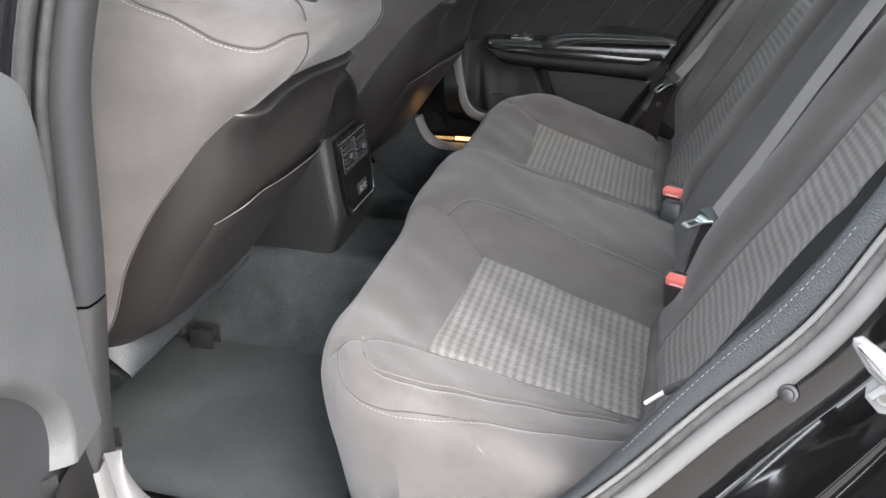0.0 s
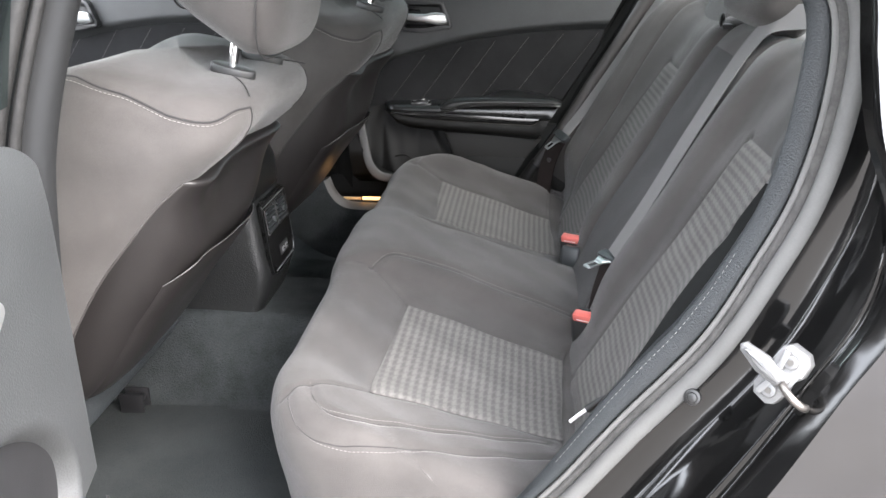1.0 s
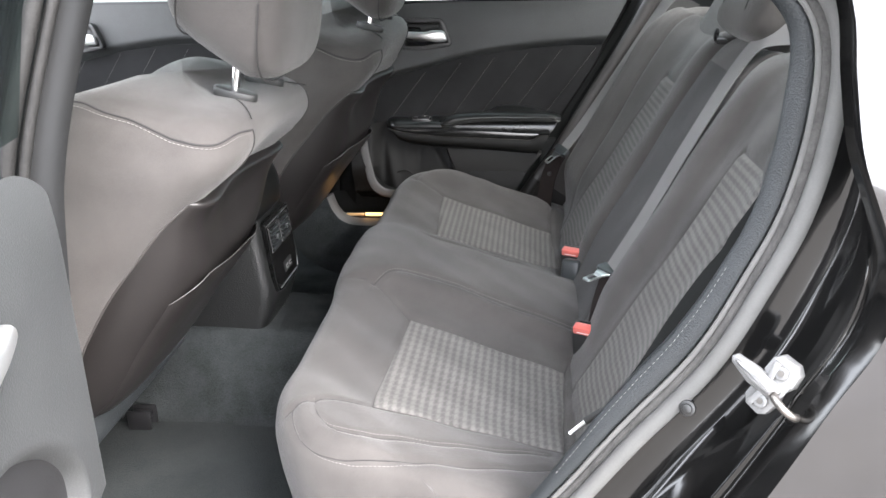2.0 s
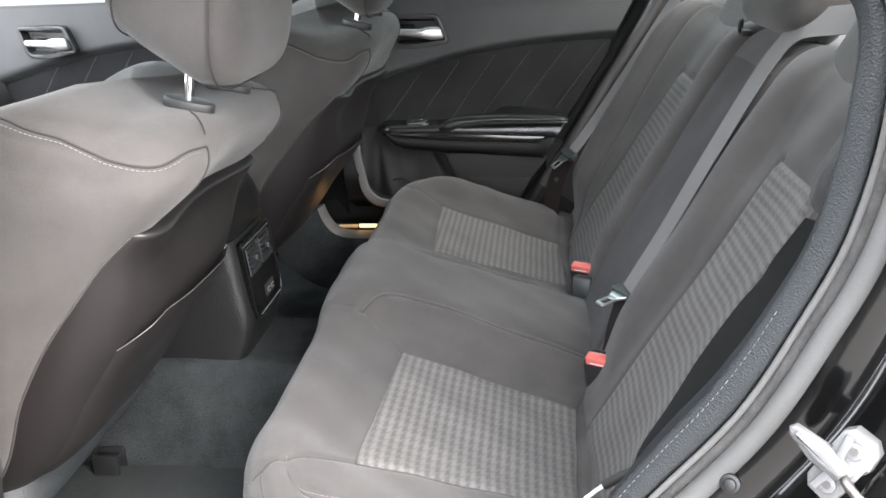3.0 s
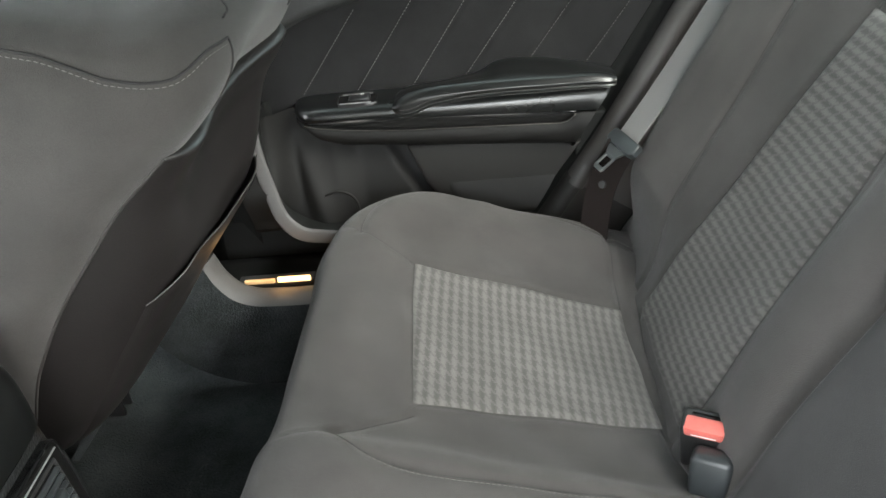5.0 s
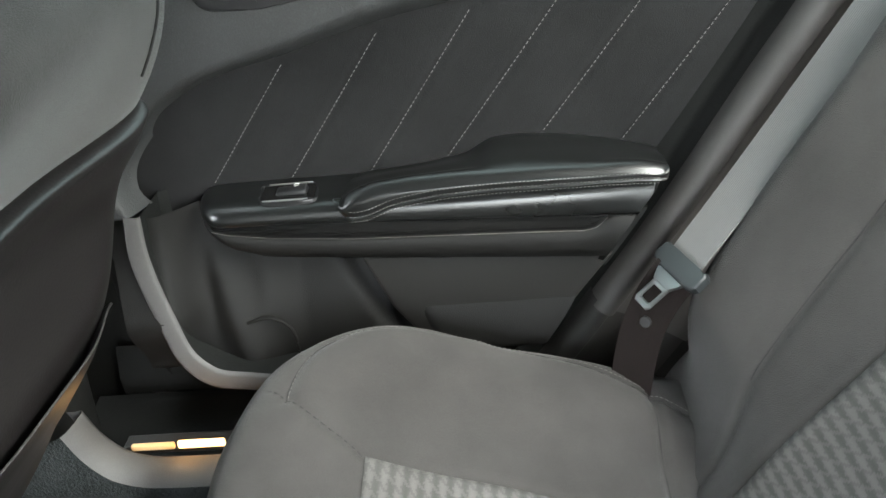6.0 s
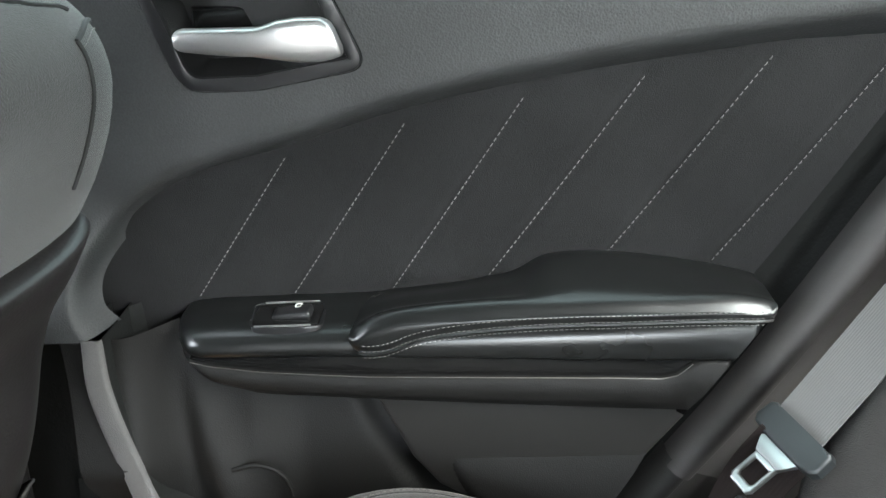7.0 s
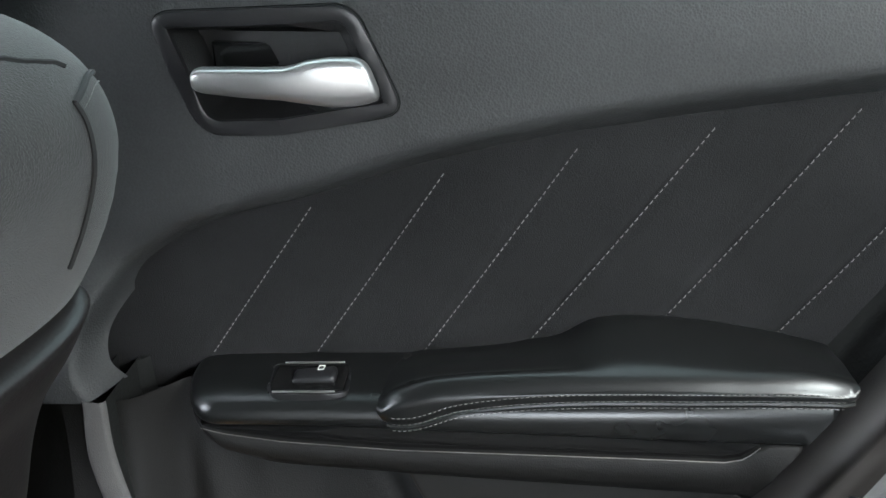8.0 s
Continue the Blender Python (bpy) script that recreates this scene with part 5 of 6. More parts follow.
def front_door(sg):
    d = tagged(empty("door"), "shut front car door with dark stitched trim and silver handle", "car door", kind="structure")
    g = lambda P: np.asarray(P) * np.array([1, sg, 1])
    to = lambda x, z, y: (x, sg * y, z)
    A = smooth_line([(-0.44, 0.90), (-0.55, 0.985), (-0.75, 1.005), (-0.96, 0.985), (-1.10, 0.955), (-1.30, 0.90), (-1.5, 0.84)], 60)
    V = []
    for v in np.linspace(0, 1, 20):
        c = A.copy()
        c[:, 1] = A[:, 1] + (1.125 - A[:, 1]) * v
        V.append(np.stack([c[:, 0], 0.815 - 0.026 * smoothstep(v * (1.125 - A[:, 1]) / 0.03), c[:, 1]], axis=1))
    grid_part("upper_panel", g(np.transpose(np.array(V), (1, 0, 2))), GRAIN, d, flip=not (sg < 0), label="dark grained soft plastic upper panel")
    U, Z = np.meshgrid(np.linspace(-1.6, -0.42, 40), np.linspace(0.42, 1.01, 30), indexing="ij")
    grid_part("cloth_insert", g(np.stack([U, 0.81 + 0 * U, Z], axis=-1)), CLOTH_DOOR, d, flip=sg < 0)
    for x in (-0.62, -0.72, -0.82, -0.92, -1.02, -1.12):
        pts = np.array([[a, 0.809, z] for a, z in np.linspace((x - 0.07, 0.83), (x + 0.05, 1.0), 30)])
        stitches("stitching", g(pts), (0, -sg, 0), THREAD_DIM, d, 0.0036, 0.0018, 0.00038, 0.0007)
    door_handle(d, sg, rounded_poly(BEZEL_CORNERS), -1.010)
    xs = np.linspace(-1.5, -0.5, 30)
    grid_part("armrest", g(np.array([[(x, y, z) for y, z in ((0.81, 0.80), (0.75, 0.80), (0.735, 0.785), (0.74, 0.74), (0.81, 0.70))] for x in xs])), LEATHER, d, flip=sg < 0)
    part("window_glass", prism_bm([(-0.43, 1.13), (-1.5, 1.10), (-0.95, 1.35), (-0.34, 1.395)], 0.82, 0.816, 0, 2, lambda x, z, y: (x, sg * (y - 0.10 * max(0.0, (z - 1.05) / 0.35) ** 1.3), z)), GLASS_CLEAR, d)
    sweep("window_seal", g(np.stack([xs, np.full(30, 0.80), np.full(30, 1.128)], axis=1)), flat_section(0.022, 0.012), (0, 0, 1), RUBBER, d)
    grid_part("outer_skin", g(np.array([[(x, 0.90, z) for z in (0.2, 0.6, 1.12)] for x in (-1.7, -1.0, -0.40)])), PAINT, d, flip=sg < 0)
    c = smooth_line([(-1.55, 1.08), (-0.97, 1.37), (-0.32, 1.40)], 24)
    sweep("top_frame", g(np.stack([c[:, 0], 0.82 - 0.10 * np.clip((c[:, 1] - 1.05) / 0.35, 0, 1) ** 1.3, c[:, 1]], axis=1)), flat_section(0.04, 0.03), (0, 1, 0), GRAIN_DARK, d)
    for o in d.children:
        if o.name.startswith("window_glass"):
            o.visible_shadow = False
    return d


front_door(1)
front_door(-1)


# ---- trim beside the far end of the bench ----
def quarter_trim(sg, name="quarter_trim"):
    q = tagged(empty(name), "dark plastic trim beside the rear seat with stitched edge", "trim", kind="structure")
    c = smooth_line([(0.09, 0.48), (0.172, 0.575), (0.225, 0.652)], 20)
    c2 = smooth_line([(0.222, 0.644), (0.268, 0.712), (0.311, 0.782), (0.378, 0.897), (0.420, 0.965), (0.475, 1.06), (0.53, 1.17)], 50)
    for nm, cc, mat, k in (("lower_trim", c, LOWER_SMOOTH, -0.003), ("upper_trim", c2, TRIM_CLOTH, 0.0)):
        t = np.gradient(cc, axis=0)
        t /= np.linalg.norm(t, axis=1)[:, None]
        nn = np.stack([t[:, 1], -t[:, 0]], axis=1)
        lines = {"slot": ((-0.010, 0.850), (-0.008, 0.800), (0.004, 0.800), (0.010, 0.790), (0.0125, 0.752)), "face": ((0.0115, 0.765), (0.012, 0.750), (0.016, 0.742), (0.022, 0.737), (0.030, 0.7355), (0.037, 0.738), (0.042, 0.744), (0.047, 0.755), (0.075, 0.765), (0.15, 0.765))}
        # the slot beside the door gets its shade as a black colour
        for which, prof in lines.items():
            V = []
            for off, y in prof:
                e = cc + nn * off
                V.append(np.stack([e[:, 0], np.full(len(e), sg * (y - k)), e[:, 1]], axis=1))
            grid_part(nm if which == "face" else "door_slot", np.transpose(np.array(V), (1, 0, 2)), mat if which == "face" else SHADE_BLACK, q, flip=sg > 0)
        if nm == "upper_trim":
            e = cc + nn * 0.0375
            stitches("stitching", np.stack([e[:, 0], np.full(len(e), sg * 0.7405), e[:, 1]], axis=1), (0, -sg, 0), THREAD_DIM, q, 0.0045, 0.0028, 0.0006)
    return q


quarter_trim(1)
zz = np.linspace(0.40, 1.40, 30)
for sg in (1, -1):
    P = np.array([[(x, sg * (0.80 - 0.10 * max(0, (z - 1.05) / 0.35) ** 1.3), z) for z in zz] for x in np.linspace(float(0.56), 1.5, 10)])
    structure(grid_part("wall_side", P, PILLAR, flip=sg < 0), "dark inner side panel beside the parcel shelf", "wall")
for sg in (1,):
    structure(part("wheel_arch", box_bm((0.60, 0.03, 0.36), (0.55, sg * 0.79, 0.56), 0.004), SHADE_BLACK), "black panel over the wheel arch beside the bench", "wall")
# jamb behind the door edge, black to give the gap its shade
P = np.array([[(-0.50 + 1.45 * u, 0.835, z) for z in np.linspace(0.36, 1.10, 12)] for u in np.linspace(0, 1, 8)])
structure(grid_part("wall_jamb", P, SHADE_BLACK), "far door jamb behind the door edge, black for its shade", "wall")


# ---- the front seats ----
SEAT_REAR = [(0.42, -0.56), (0.54, -0.495), (0.606, -0.420), (0.75, -0.344), (0.82, -0.297), (0.872, -0.252), (0.925, -0.203), (0.96, -0.160), (0.99, -0.130), (1.015, -0.114), (1.04, -0.108), (1.06, -0.113), (1.08, -0.130), (1.095, -0.160), (1.106, -0.20), (1.114, -0.25)]
SEAT_FRONT = [(0.42, -0.86), (0.54, -0.79), (0.75, -0.64), (0.925, -0.51), (1.0, -0.45), (1.03, -0.425), (1.064, -0.408), (1.085, -0.385), (1.100, -0.345), (1.114, -0.27)]
SEAT_HALF = [(0.42, 0.190), (0.54, 0.200), (0.75, 0.218), (0.95, 0.221), (1.04, 0.220), (1.072, 0.212), (1.092, 0.195), (1.106, 0.15), (1.114, 0.06)]
SEAT_Z = np.concatenate([np.linspace(0.545, 1.03, 46), np.linspace(1.035, 1.114, 24)])
SEAT_E = 0.50


def seat_section(z, a, cy, grow=0.0, hollow=1.0):
    """A point of the seat back's outline at the height z and the angle a (0 looks to the rear); the top dips in the middle and the rear is hollow."""
    xr, xf, w = float(interp_smooth(z, SEAT_REAR)) + 0.012, float(interp_smooth(z, SEAT_FRONT)), float(interp_smooth(z, SEAT_HALF))
    xm, h = 0.5 * (xr + xf), 0.5 * (xr - xf)
    c, s = math.cos(a), math.sin(a)
    x = xm + (h + grow) * math.copysign(abs(c) ** SEAT_E, c)
    y = (w + grow) * math.copysign(abs(s) ** SEAT_E, s)
    side = min(1.0, (y / w) ** 2)
    rim = -0.006 - 0.19 * (min(x, -0.19) + 0.28) + 0.02 * max(0.0, x + 0.19)
    dip = -0.30 * max(0.0, min(x, -0.19) + 0.28) + 0.15 * max(0.0, x + 0.19) + 0.12 * min(0.0, x + 0.28) - 0.045 * math.exp(-((x + 0.33) / 0.09) ** 2)
    drop = (rim * side + dip * (1 - side)) * float(smoothstep((z - 0.95) / 0.10))
    drop += (0.014 * math.exp(-((abs(y) / w - 0.70) / 0.20) ** 2) - 0.008 * max(0.0, 1 - (y / (0.5 * w)) ** 2)) * math.exp(-((x + 0.29) / 0.075) ** 2) * float(smoothstep((z - 1.03) / 0.06))
    if c > 0:
        x -= 0.045 * hollow * max(0.0, 1 - (y / (0.85 * w)) ** 2) * float(smoothstep((1.075 - z) / 0.10)) * c
    rise = SEAT_RISE[cy > 0] + SEAT_LEAN[cy > 0] * y / w
    x += SEAT_DX[cy > 0] + SEAT_TURN[cy > 0] * y / w
    return np.array([x, cy + y, z + grow * 0.2 + drop + rise * float(smoothstep((z - 0.94) / 0.11))])


SEAT_DX = {False: -0.032, True: 0.014}
SEAT_TURN = {False: 0.0, True: 0.014}
SEAT_RISE = {False: 0.0, True: 0.026}
SEAT_LEAN = {False: 0.0, True: 0.022}
SHELL_DEPTH = [(0.54, 0.012), (0.585, 0.026), (0.612, 0.036), (0.65, 0.045), (0.70, 0.060), (0.76, 0.075), (0.84, 0.074), (0.90, 0.050), (0.945, 0.028), (0.975, 0.016), (1.0, 0.012)]
SHELL_TOP = {False: 0.946, True: 0.962}


def shell_point(z, q, cy, extra=0.0):
    """A point of the moulded back shell at the height z; q runs from one side edge (-1) to the other (1)."""
    p = seat_section(z, 0.86 * q, cy, 0.0, float(smoothstep((z - 0.80) / 0.13)))
    round_off = (1 - abs(q) ** 3.2) ** 0.62
    p[0] += float(interp_smooth(z, SHELL_DEPTH)) * round_off + extra
    return p


def head_shape(Q):
    """Headrest cushion: tapered to the top, its lower front cut away."""
    x, y, z = Q[..., 0], Q[..., 1], Q[..., 2]
    return np.stack([x * (1 - 0.15 * z / 0.110), y * (1 - 0.10 * (z / 0.110) ** 2), z + 0.45 * np.maximum(0, 0.03 - x) * np.clip(0.5 - z / 0.20, 0, 1)], axis=-1)


def front_seat(cy, label):
    dx = SEAT_DX[cy > 0]
    seat = tagged(empty("front_seat"), label, "car seat", "front seats")
    ang = np.linspace(0, 2 * math.pi, 120, endpoint=False)
    P = np.array([[seat_section(z, a, cy) for z in SEAT_Z] for a in ang])
    P[:, -1] = P[:, -1].mean(axis=0)
    foot = P[:, :1].copy()
    foot[:, :, :] = P[:, 0].mean(axis=0) + np.array([-0.05, 0, 0.01])
    P = np.concatenate([foot, P], axis=1)
    grid_part("backrest", P, CLOTH, seat, wrap=True, label="warm dark grey cloth backrest")
    # deep moulded vinyl back shell from side to side, with a rolled lip along its top
    V = []
    across = np.sin(np.linspace(-math.pi / 2, math.pi / 2, 90))
    for v in np.linspace(0, 1, 80):
        V.append([shell_point(0.586 + (SHELL_TOP[cy > 0] + 0.008 * abs(q) ** 3 - 0.586) * v, q, cy) for q in across])
    V = np.array(V)
    lip = V[-1].copy()
    lip_rows = []
    for k in np.linspace(0, 1, 9)[1:]:
        c = lip.copy()
        ends = np.sqrt(1 - np.abs(across) ** 8)
        c[:, 0] -= (0.004 + 0.028 * ends) * k ** 1.6
        c[:, 2] += 0.009 * math.sin(k * math.pi * 0.62) * ends
        lip_rows.append(c)
    under = V[0].copy()
    under[:, 0] -= 0.10
    under[:, 2] += 0.004
    shell = grid_part("back_shell", np.concatenate([under[None], V, np.array(lip_rows)]), CLOTH_BACK, seat, label="smooth maroon-black vinyl back shell with rolled top lip", flip=True)
    # paler lines that paint the highlight along the shell's side edges
    for k in (0, -1):
        sweep("edge_bead", V[2:, k], ring(0.0018, 8), (1, 0, 0.2), TRIM_CLOTH, shell, label="pale line for the shell edge highlight")
    out = -1 if cy < 0 else 1
    side = np.clip(0.5 + out * (V[0][:, 1] - cy) / 0.40, 0, 1)
    drop = np.stack([-0.384 + dx - 0.02 * side, V[0][:, 1], 0.584 + SEAT_RISE[cy > 0] - 0.038 * side ** 0.7], axis=1)
    rows = [V[0] + np.array([-0.003, 0, 0.012])]
    for k in (0.25, 0.6, 0.94):
        rows.append(rows[0] * (1 - k) + drop * k)
    hem = np.array(rows + [drop + np.array([-0.003, 0, -0.002]), drop + np.array([-0.050, 0, 0.002])])
    grid_part("lower_edge", hem, EDGE_TRIM, shell, label="grey plastic skirt", flip=False)
    # map pocket with a welt along its mouth
    V = []
    for k, z in enumerate(np.linspace(0.604, 0.826, 44)):
        row = []
        for q in np.linspace(-1, 1, 50):
            e = math.sqrt(max(0, 1 - abs(q) ** 8))
            slack = 0.004 * math.sin(7 * q + 1.0) * (k / 43) ** 2
            row.append(shell_point(z - 0.030 * abs(q) ** 5 * (k / 43) ** 3, q * 0.66, cy, 0.0005 + 0.004 * e + (0.006 * (1 - q * q) + slack) * (k / 43) ** 2))
        V.append(row)
    V = np.array(V)
    pocket = grid_part("map_pocket", V, CLOTH_BACK, shell, label="dark elasticated map pocket", flip=True)
    sweep("welt", V[-1], ring(0.0010, 6), (0, 0, 1), TRIM_CLOTH, pocket)
    # stitched seam that divides the shoulder from the side, turning down at the rear corner
    for sg in (-1, 1):
        key = [(2.4, 1.080), (2.1, 1.087), (1.86, 1.089), (1.70, 1.089), (1.58, 1.084), (1.50, 1.077), (1.35, 1.068), (1.16, 1.060), (0.99, 1.057), (0.85, 1.059), (0.72, 1.062), (0.61, 1.063), (0.42, 1.060)]
        line = smooth_line(key, 110)
        p = np.array([seat_section(z, sg * a, cy, 0.0005) for a, z in line])
        nn = p - np.array([-0.27, cy, 1.02])
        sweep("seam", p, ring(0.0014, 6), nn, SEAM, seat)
        q = np.array([seat_section(z - 0.0045, sg * a, cy, 0.0003) for a, z in line])
        stitches("stitching", even(q, 0.004), (0, sg, 0.5), THREAD, seat, 0.0044, 0.0013, 0.0004, 0.0005)
        edge = np.array([seat_section(z, sg * a, cy, 0.0006) for a, z in smooth_line([(0.42, 1.060), (0.43, 1.03), (0.45, 0.995)], 30)])
        sweep("seam", edge, ring(0.0012, 5), (0, sg, 0), SEAM, seat)
        # plain seam that runs on from the rear corner towards the post guide
        tee = seat_section(1.060, sg * 0.42, cy, 0.0006)
        flat = smooth_line([(tee[0], abs(tee[1] - cy)), (-0.118 + dx, 0.120), (-0.130 + dx, 0.102), (-0.145 + dx, 0.086)], 24)
        tops = P[P[..., 2] > 1.03 + 0.6 * SEAT_RISE[cy > 0]]
        branch = []
        for bx, by in flat:
            gap = np.hypot(tops[:, 0] - bx, tops[:, 1] - cy - sg * by) ** 2 + 0.3 * np.maximum(0, tops[:, 2].max() - tops[:, 2]) ** 2
            k = np.argsort(gap)[:8]
            wt = 1 / (gap[k] + 4e-6)
            branch.append((bx, cy + sg * by, (tops[k, 2] * wt).sum() / wt.sum()))
        branch = smooth_line(branch, 50)
        sweep("seam", branch, ring(0.0010, 5), (1, 0, 0), SEAM, seat)
    # lower cushion and its side shields
    u = loaf((0.27, 0.235, 0.085), 0.4)
    grid_part("seat_cushion", place(u, pose(-0.82, cy, 0.60, 0, -8, 0)), CLOTH, seat, wrap=True, flip=True)
    part("seat_frame", box_bm((0.40, 0.38, 0.10), (0, 0, 0), 0.02, 3, pose(-0.86, cy, 0.50, 0, 0, 0)), GRAIN_DARK, seat)
    for sg in (-1, 1):
        part("side_shield", box_bm((0.40, 0.03, 0.12), (0, 0, 0), 0.012, 3, pose(-0.80, cy + sg * 0.225, 0.53, 0, -6, 0)), GRAIN_DARK, seat)
        rail = part("seat_rail", box_bm((0.56, 0.035, 0.030), (-0.86, cy + sg * 0.20, 0.400), 0.006), GRAIN_DARK, seat)
        for k in (-0.014, 0.014):
            part("rail_flange", box_bm((0.048, 0.006, 0.046), (-0.526, cy + sg * 0.163 + k, 0.405), 0.004), PIANO_SATIN, rail, "black upright rail flange", True)
        part("rail_cover", box_bm((0.040, 0.024, 0.014), (-0.528, cy + sg * 0.163, 0.412), 0.005), PIANO_SATIN, rail, "black plastic rail end cover", True)
        part("rail_foot", box_bm((0.05, 0.03, 0.10), (-0.90, cy + sg * 0.20, 0.44), 0.006), GRAIN_DARK, rail)
    # headrest on two chromed posts
    dx = SEAT_DX[cy > 0]
    hm = pose(-0.160 + (dx if cy > 0 else -0.008), cy, 1.213 + SEAT_RISE[cy > 0] * 0.6, 0, 14, 0)
    hr = grid_part("headrest", place(loaf((0.084, 0.138, 0.110), 0.5, 48, 28, head_shape), hm), CLOTH, seat, wrap=True, label="dark grey cloth headrest", flip=True)
    loop = np.array([[0.0, 0.140 * math.copysign(abs(math.sin(a)) ** 0.5, math.sin(a)) * 0.985, 0.112 * math.copysign(abs(math.cos(a)) ** 0.5, math.cos(a))] for a in np.linspace(math.pi * 0.5, math.pi * 1.5, 70)])
    for off in (-0.052, 0.052):
        q = loop.copy()
        q[:, 0] += off
        q[:, 1:] *= 0.985
        sweep("seam", place(head_shape(q), hm), ring(0.0012, 5), (1, 0, 0), SEAM, hr)
    for sg in (-1, 1):
        y, zg = cy + sg * 0.066, 1.078 + SEAT_RISE[cy > 0] + SEAT_LEAN[cy > 0] * sg * 0.3
        tube("headrest_post", [(-0.160 + dx, y, zg - 0.03), (-0.152 + dx, y, zg + 0.008), (-0.136 + dx, y, zg + 0.080)], 0.0062, CHROME, seat, 12, "chromed steel post")
        part("post_guide", cyl_bm(0.0165, 0.014, pose(-0.153 + dx, y, zg - 0.001, 0, 14, 0) @ Matrix.Diagonal((1.9, 1.05, 1, 1)), 32, 0.0025), GRAIN_DARK, seat, "black oval post guide", True)
    return seat


front_seat(-0.39, "dark grey cloth front seat with vinyl back, by open door")
front_seat(0.39, "dark grey cloth front seat with vinyl back, by shut door")


# ---- centre console ----
con = tagged(empty("centre_console"), "black plastic centre console with rear vents and charging sockets", "console")


def console_section(x_back, z, half, x_front=-1.2, e=0.35):
    out = []
    for a in np.linspace(-math.pi / 2, math.pi / 2, 40):
        c, s = math.cos(a), math.sin(a)
        out.append((x_back - 0.05 + 0.05 * abs(c) ** e, 0.008 + half * math.copysign(abs(s) ** e, s), z))
    return [(x_front, 0.008 - half, z), *out, (x_front, 0.008 + half, z)]


prof = [(0.44, -0.350, 0.098), (0.50, -0.325, 0.100), (0.56, -0.296, 0.100), (0.60, -0.286, 0.100), (0.66, -0.2915, 0.099), (0.72, -0.299, 0.098), (0.765, -0.306, 0.097)]
P = np.array([console_section(float(interp_smooth(z, [(a, b) for a, b, c in prof])), z, float(interp_smooth(z, [(a, c) for a, b, c in prof]))) for z in np.linspace(0.44, 0.765, 30)])
grid_part("console_body", P, CONSOLE, con, label="black grained plastic body")
lid = [(0.768, -0.304, 0.097), (0.80, -0.304, 0.096), (0.83, -0.309, 0.094), (0.85, -0.320, 0.089), (0.862, -0.335, 0.079), (0.866, -0.36, 0.060)]
P = np.array([console_section(float(interp_smooth(z, [(a, b) for a, b, c in lid])), z, float(interp_smooth(z, [(a, c) for a, b, c in lid])), -0.75) for z in np.linspace(0.768, 0.866, 16)])
P = np.concatenate([P, [P[-1] * 0 + np.array([(-0.5, 0.008, 0.867)])]])
lid_ob = grid_part("armrest_lid", P, LEATHER, con, label="black padded vinyl armrest lid")
for z0, r in ((0.846, 0.091), (0.852, 0.088)):
    c = np.array(console_section(float(interp_smooth(z0, [(a, b) for a, b, c in lid])) + 0.0008, z0, r))[1:-1]
    stitches("stitching", c, c - np.array([-0.4, 0.008, z0 - 0.03]), THREAD_DIM, lid_ob, 0.005, 0.002)

# rear face plate: local frame with u across and v up the sloping face
FACE = Matrix(((0.0, -0.105, 0.9945, -0.2945), (1.0, 0, 0, 0.010), (0.0, 0.9945, 0.105, 0.682), (0, 0, 0, 1))) @ Matrix.Diagonal((0.96, 0.86, 1, 1))


def face_prism(outline, d0, d1, bevel):
    return prism_bm(outline, d0, d1, bevel, 2, lambda u, v, w: tuple(FACE @ Vector((u, v, w))))


plate = round_outline([(-0.080, 0.082), (-0.076, 0.086), (0.0, 0.088), (0.076, 0.086), (0.080, 0.082), (0.083, 0.0), (0.080, -0.070), (0.070, -0.088), (0.0, -0.094), (-0.070, -0.088), (-0.080, -0.070), (-0.083, 0.0)], 90)
fp = part("face_plate", face_prism(plate, -0.012, 0.006, 0.003), PIANO, con, "satin black rear face plate", True)
part("plate_rim", ring_bm(plate, shrink(plate, 0.003), -0.004, 0.0075, lambda u, v, w: tuple(FACE @ Vector((u, v, w)))), LEATHER, fp, smooth=True)
for sg in (-1, 1):
    u0 = sg * 0.036
    part("vent_frame", ring_bm([(u0 - 0.031, 0.070), (u0 + 0.031, 0.070), (u0 + 0.031, 0.008), (u0 - 0.031, 0.008)], [(u0 - 0.028, 0.067), (u0 + 0.028, 0.067), (u0 + 0.028, 0.011), (u0 - 0.028, 0.011)], 0.002, 0.0085, lambda u, v, w: tuple(FACE @ Vector((u, v, w)))), GRAIN_DARK, fp)
    for k in range(5):
        v = 0.060 - k * 0.0105
        part("vent_slat", box_bm((0.054, 0.0045, 0.006), (0, 0, 0), 0.0012, 1, FACE @ pose(u0, v, 0.0085, 28, 0, 0)), BELT_PLASTIC, fp)
    part("vent_knob", box_bm((0.018, 0.014, 0.010), (0, 0, 0), 0.003, 2, FACE @ pose(u0 + 0.004, 0.040, 0.012)), BELT_PLASTIC, fp)
part("chrome_line", box_bm((0.150, 0.0022, 0.002), (0, 0, 0), 0.0008, 1, FACE @ pose(0, 0.0765, 0.007)), SATIN, fp)
part("base_line", box_bm((0.125, 0.003, 0.002), (0, 0, 0), 0.001, 1, FACE @ pose(0.004, -0.083, 0.007)), SATIN, fp)
sock = part("socket_frame", box_bm((0.052, 0.026, 0.003), (0, 0, 0), 0.001, 1, FACE @ pose(0.012, -0.050, 0.0065)), GRAIN_DARK, fp)
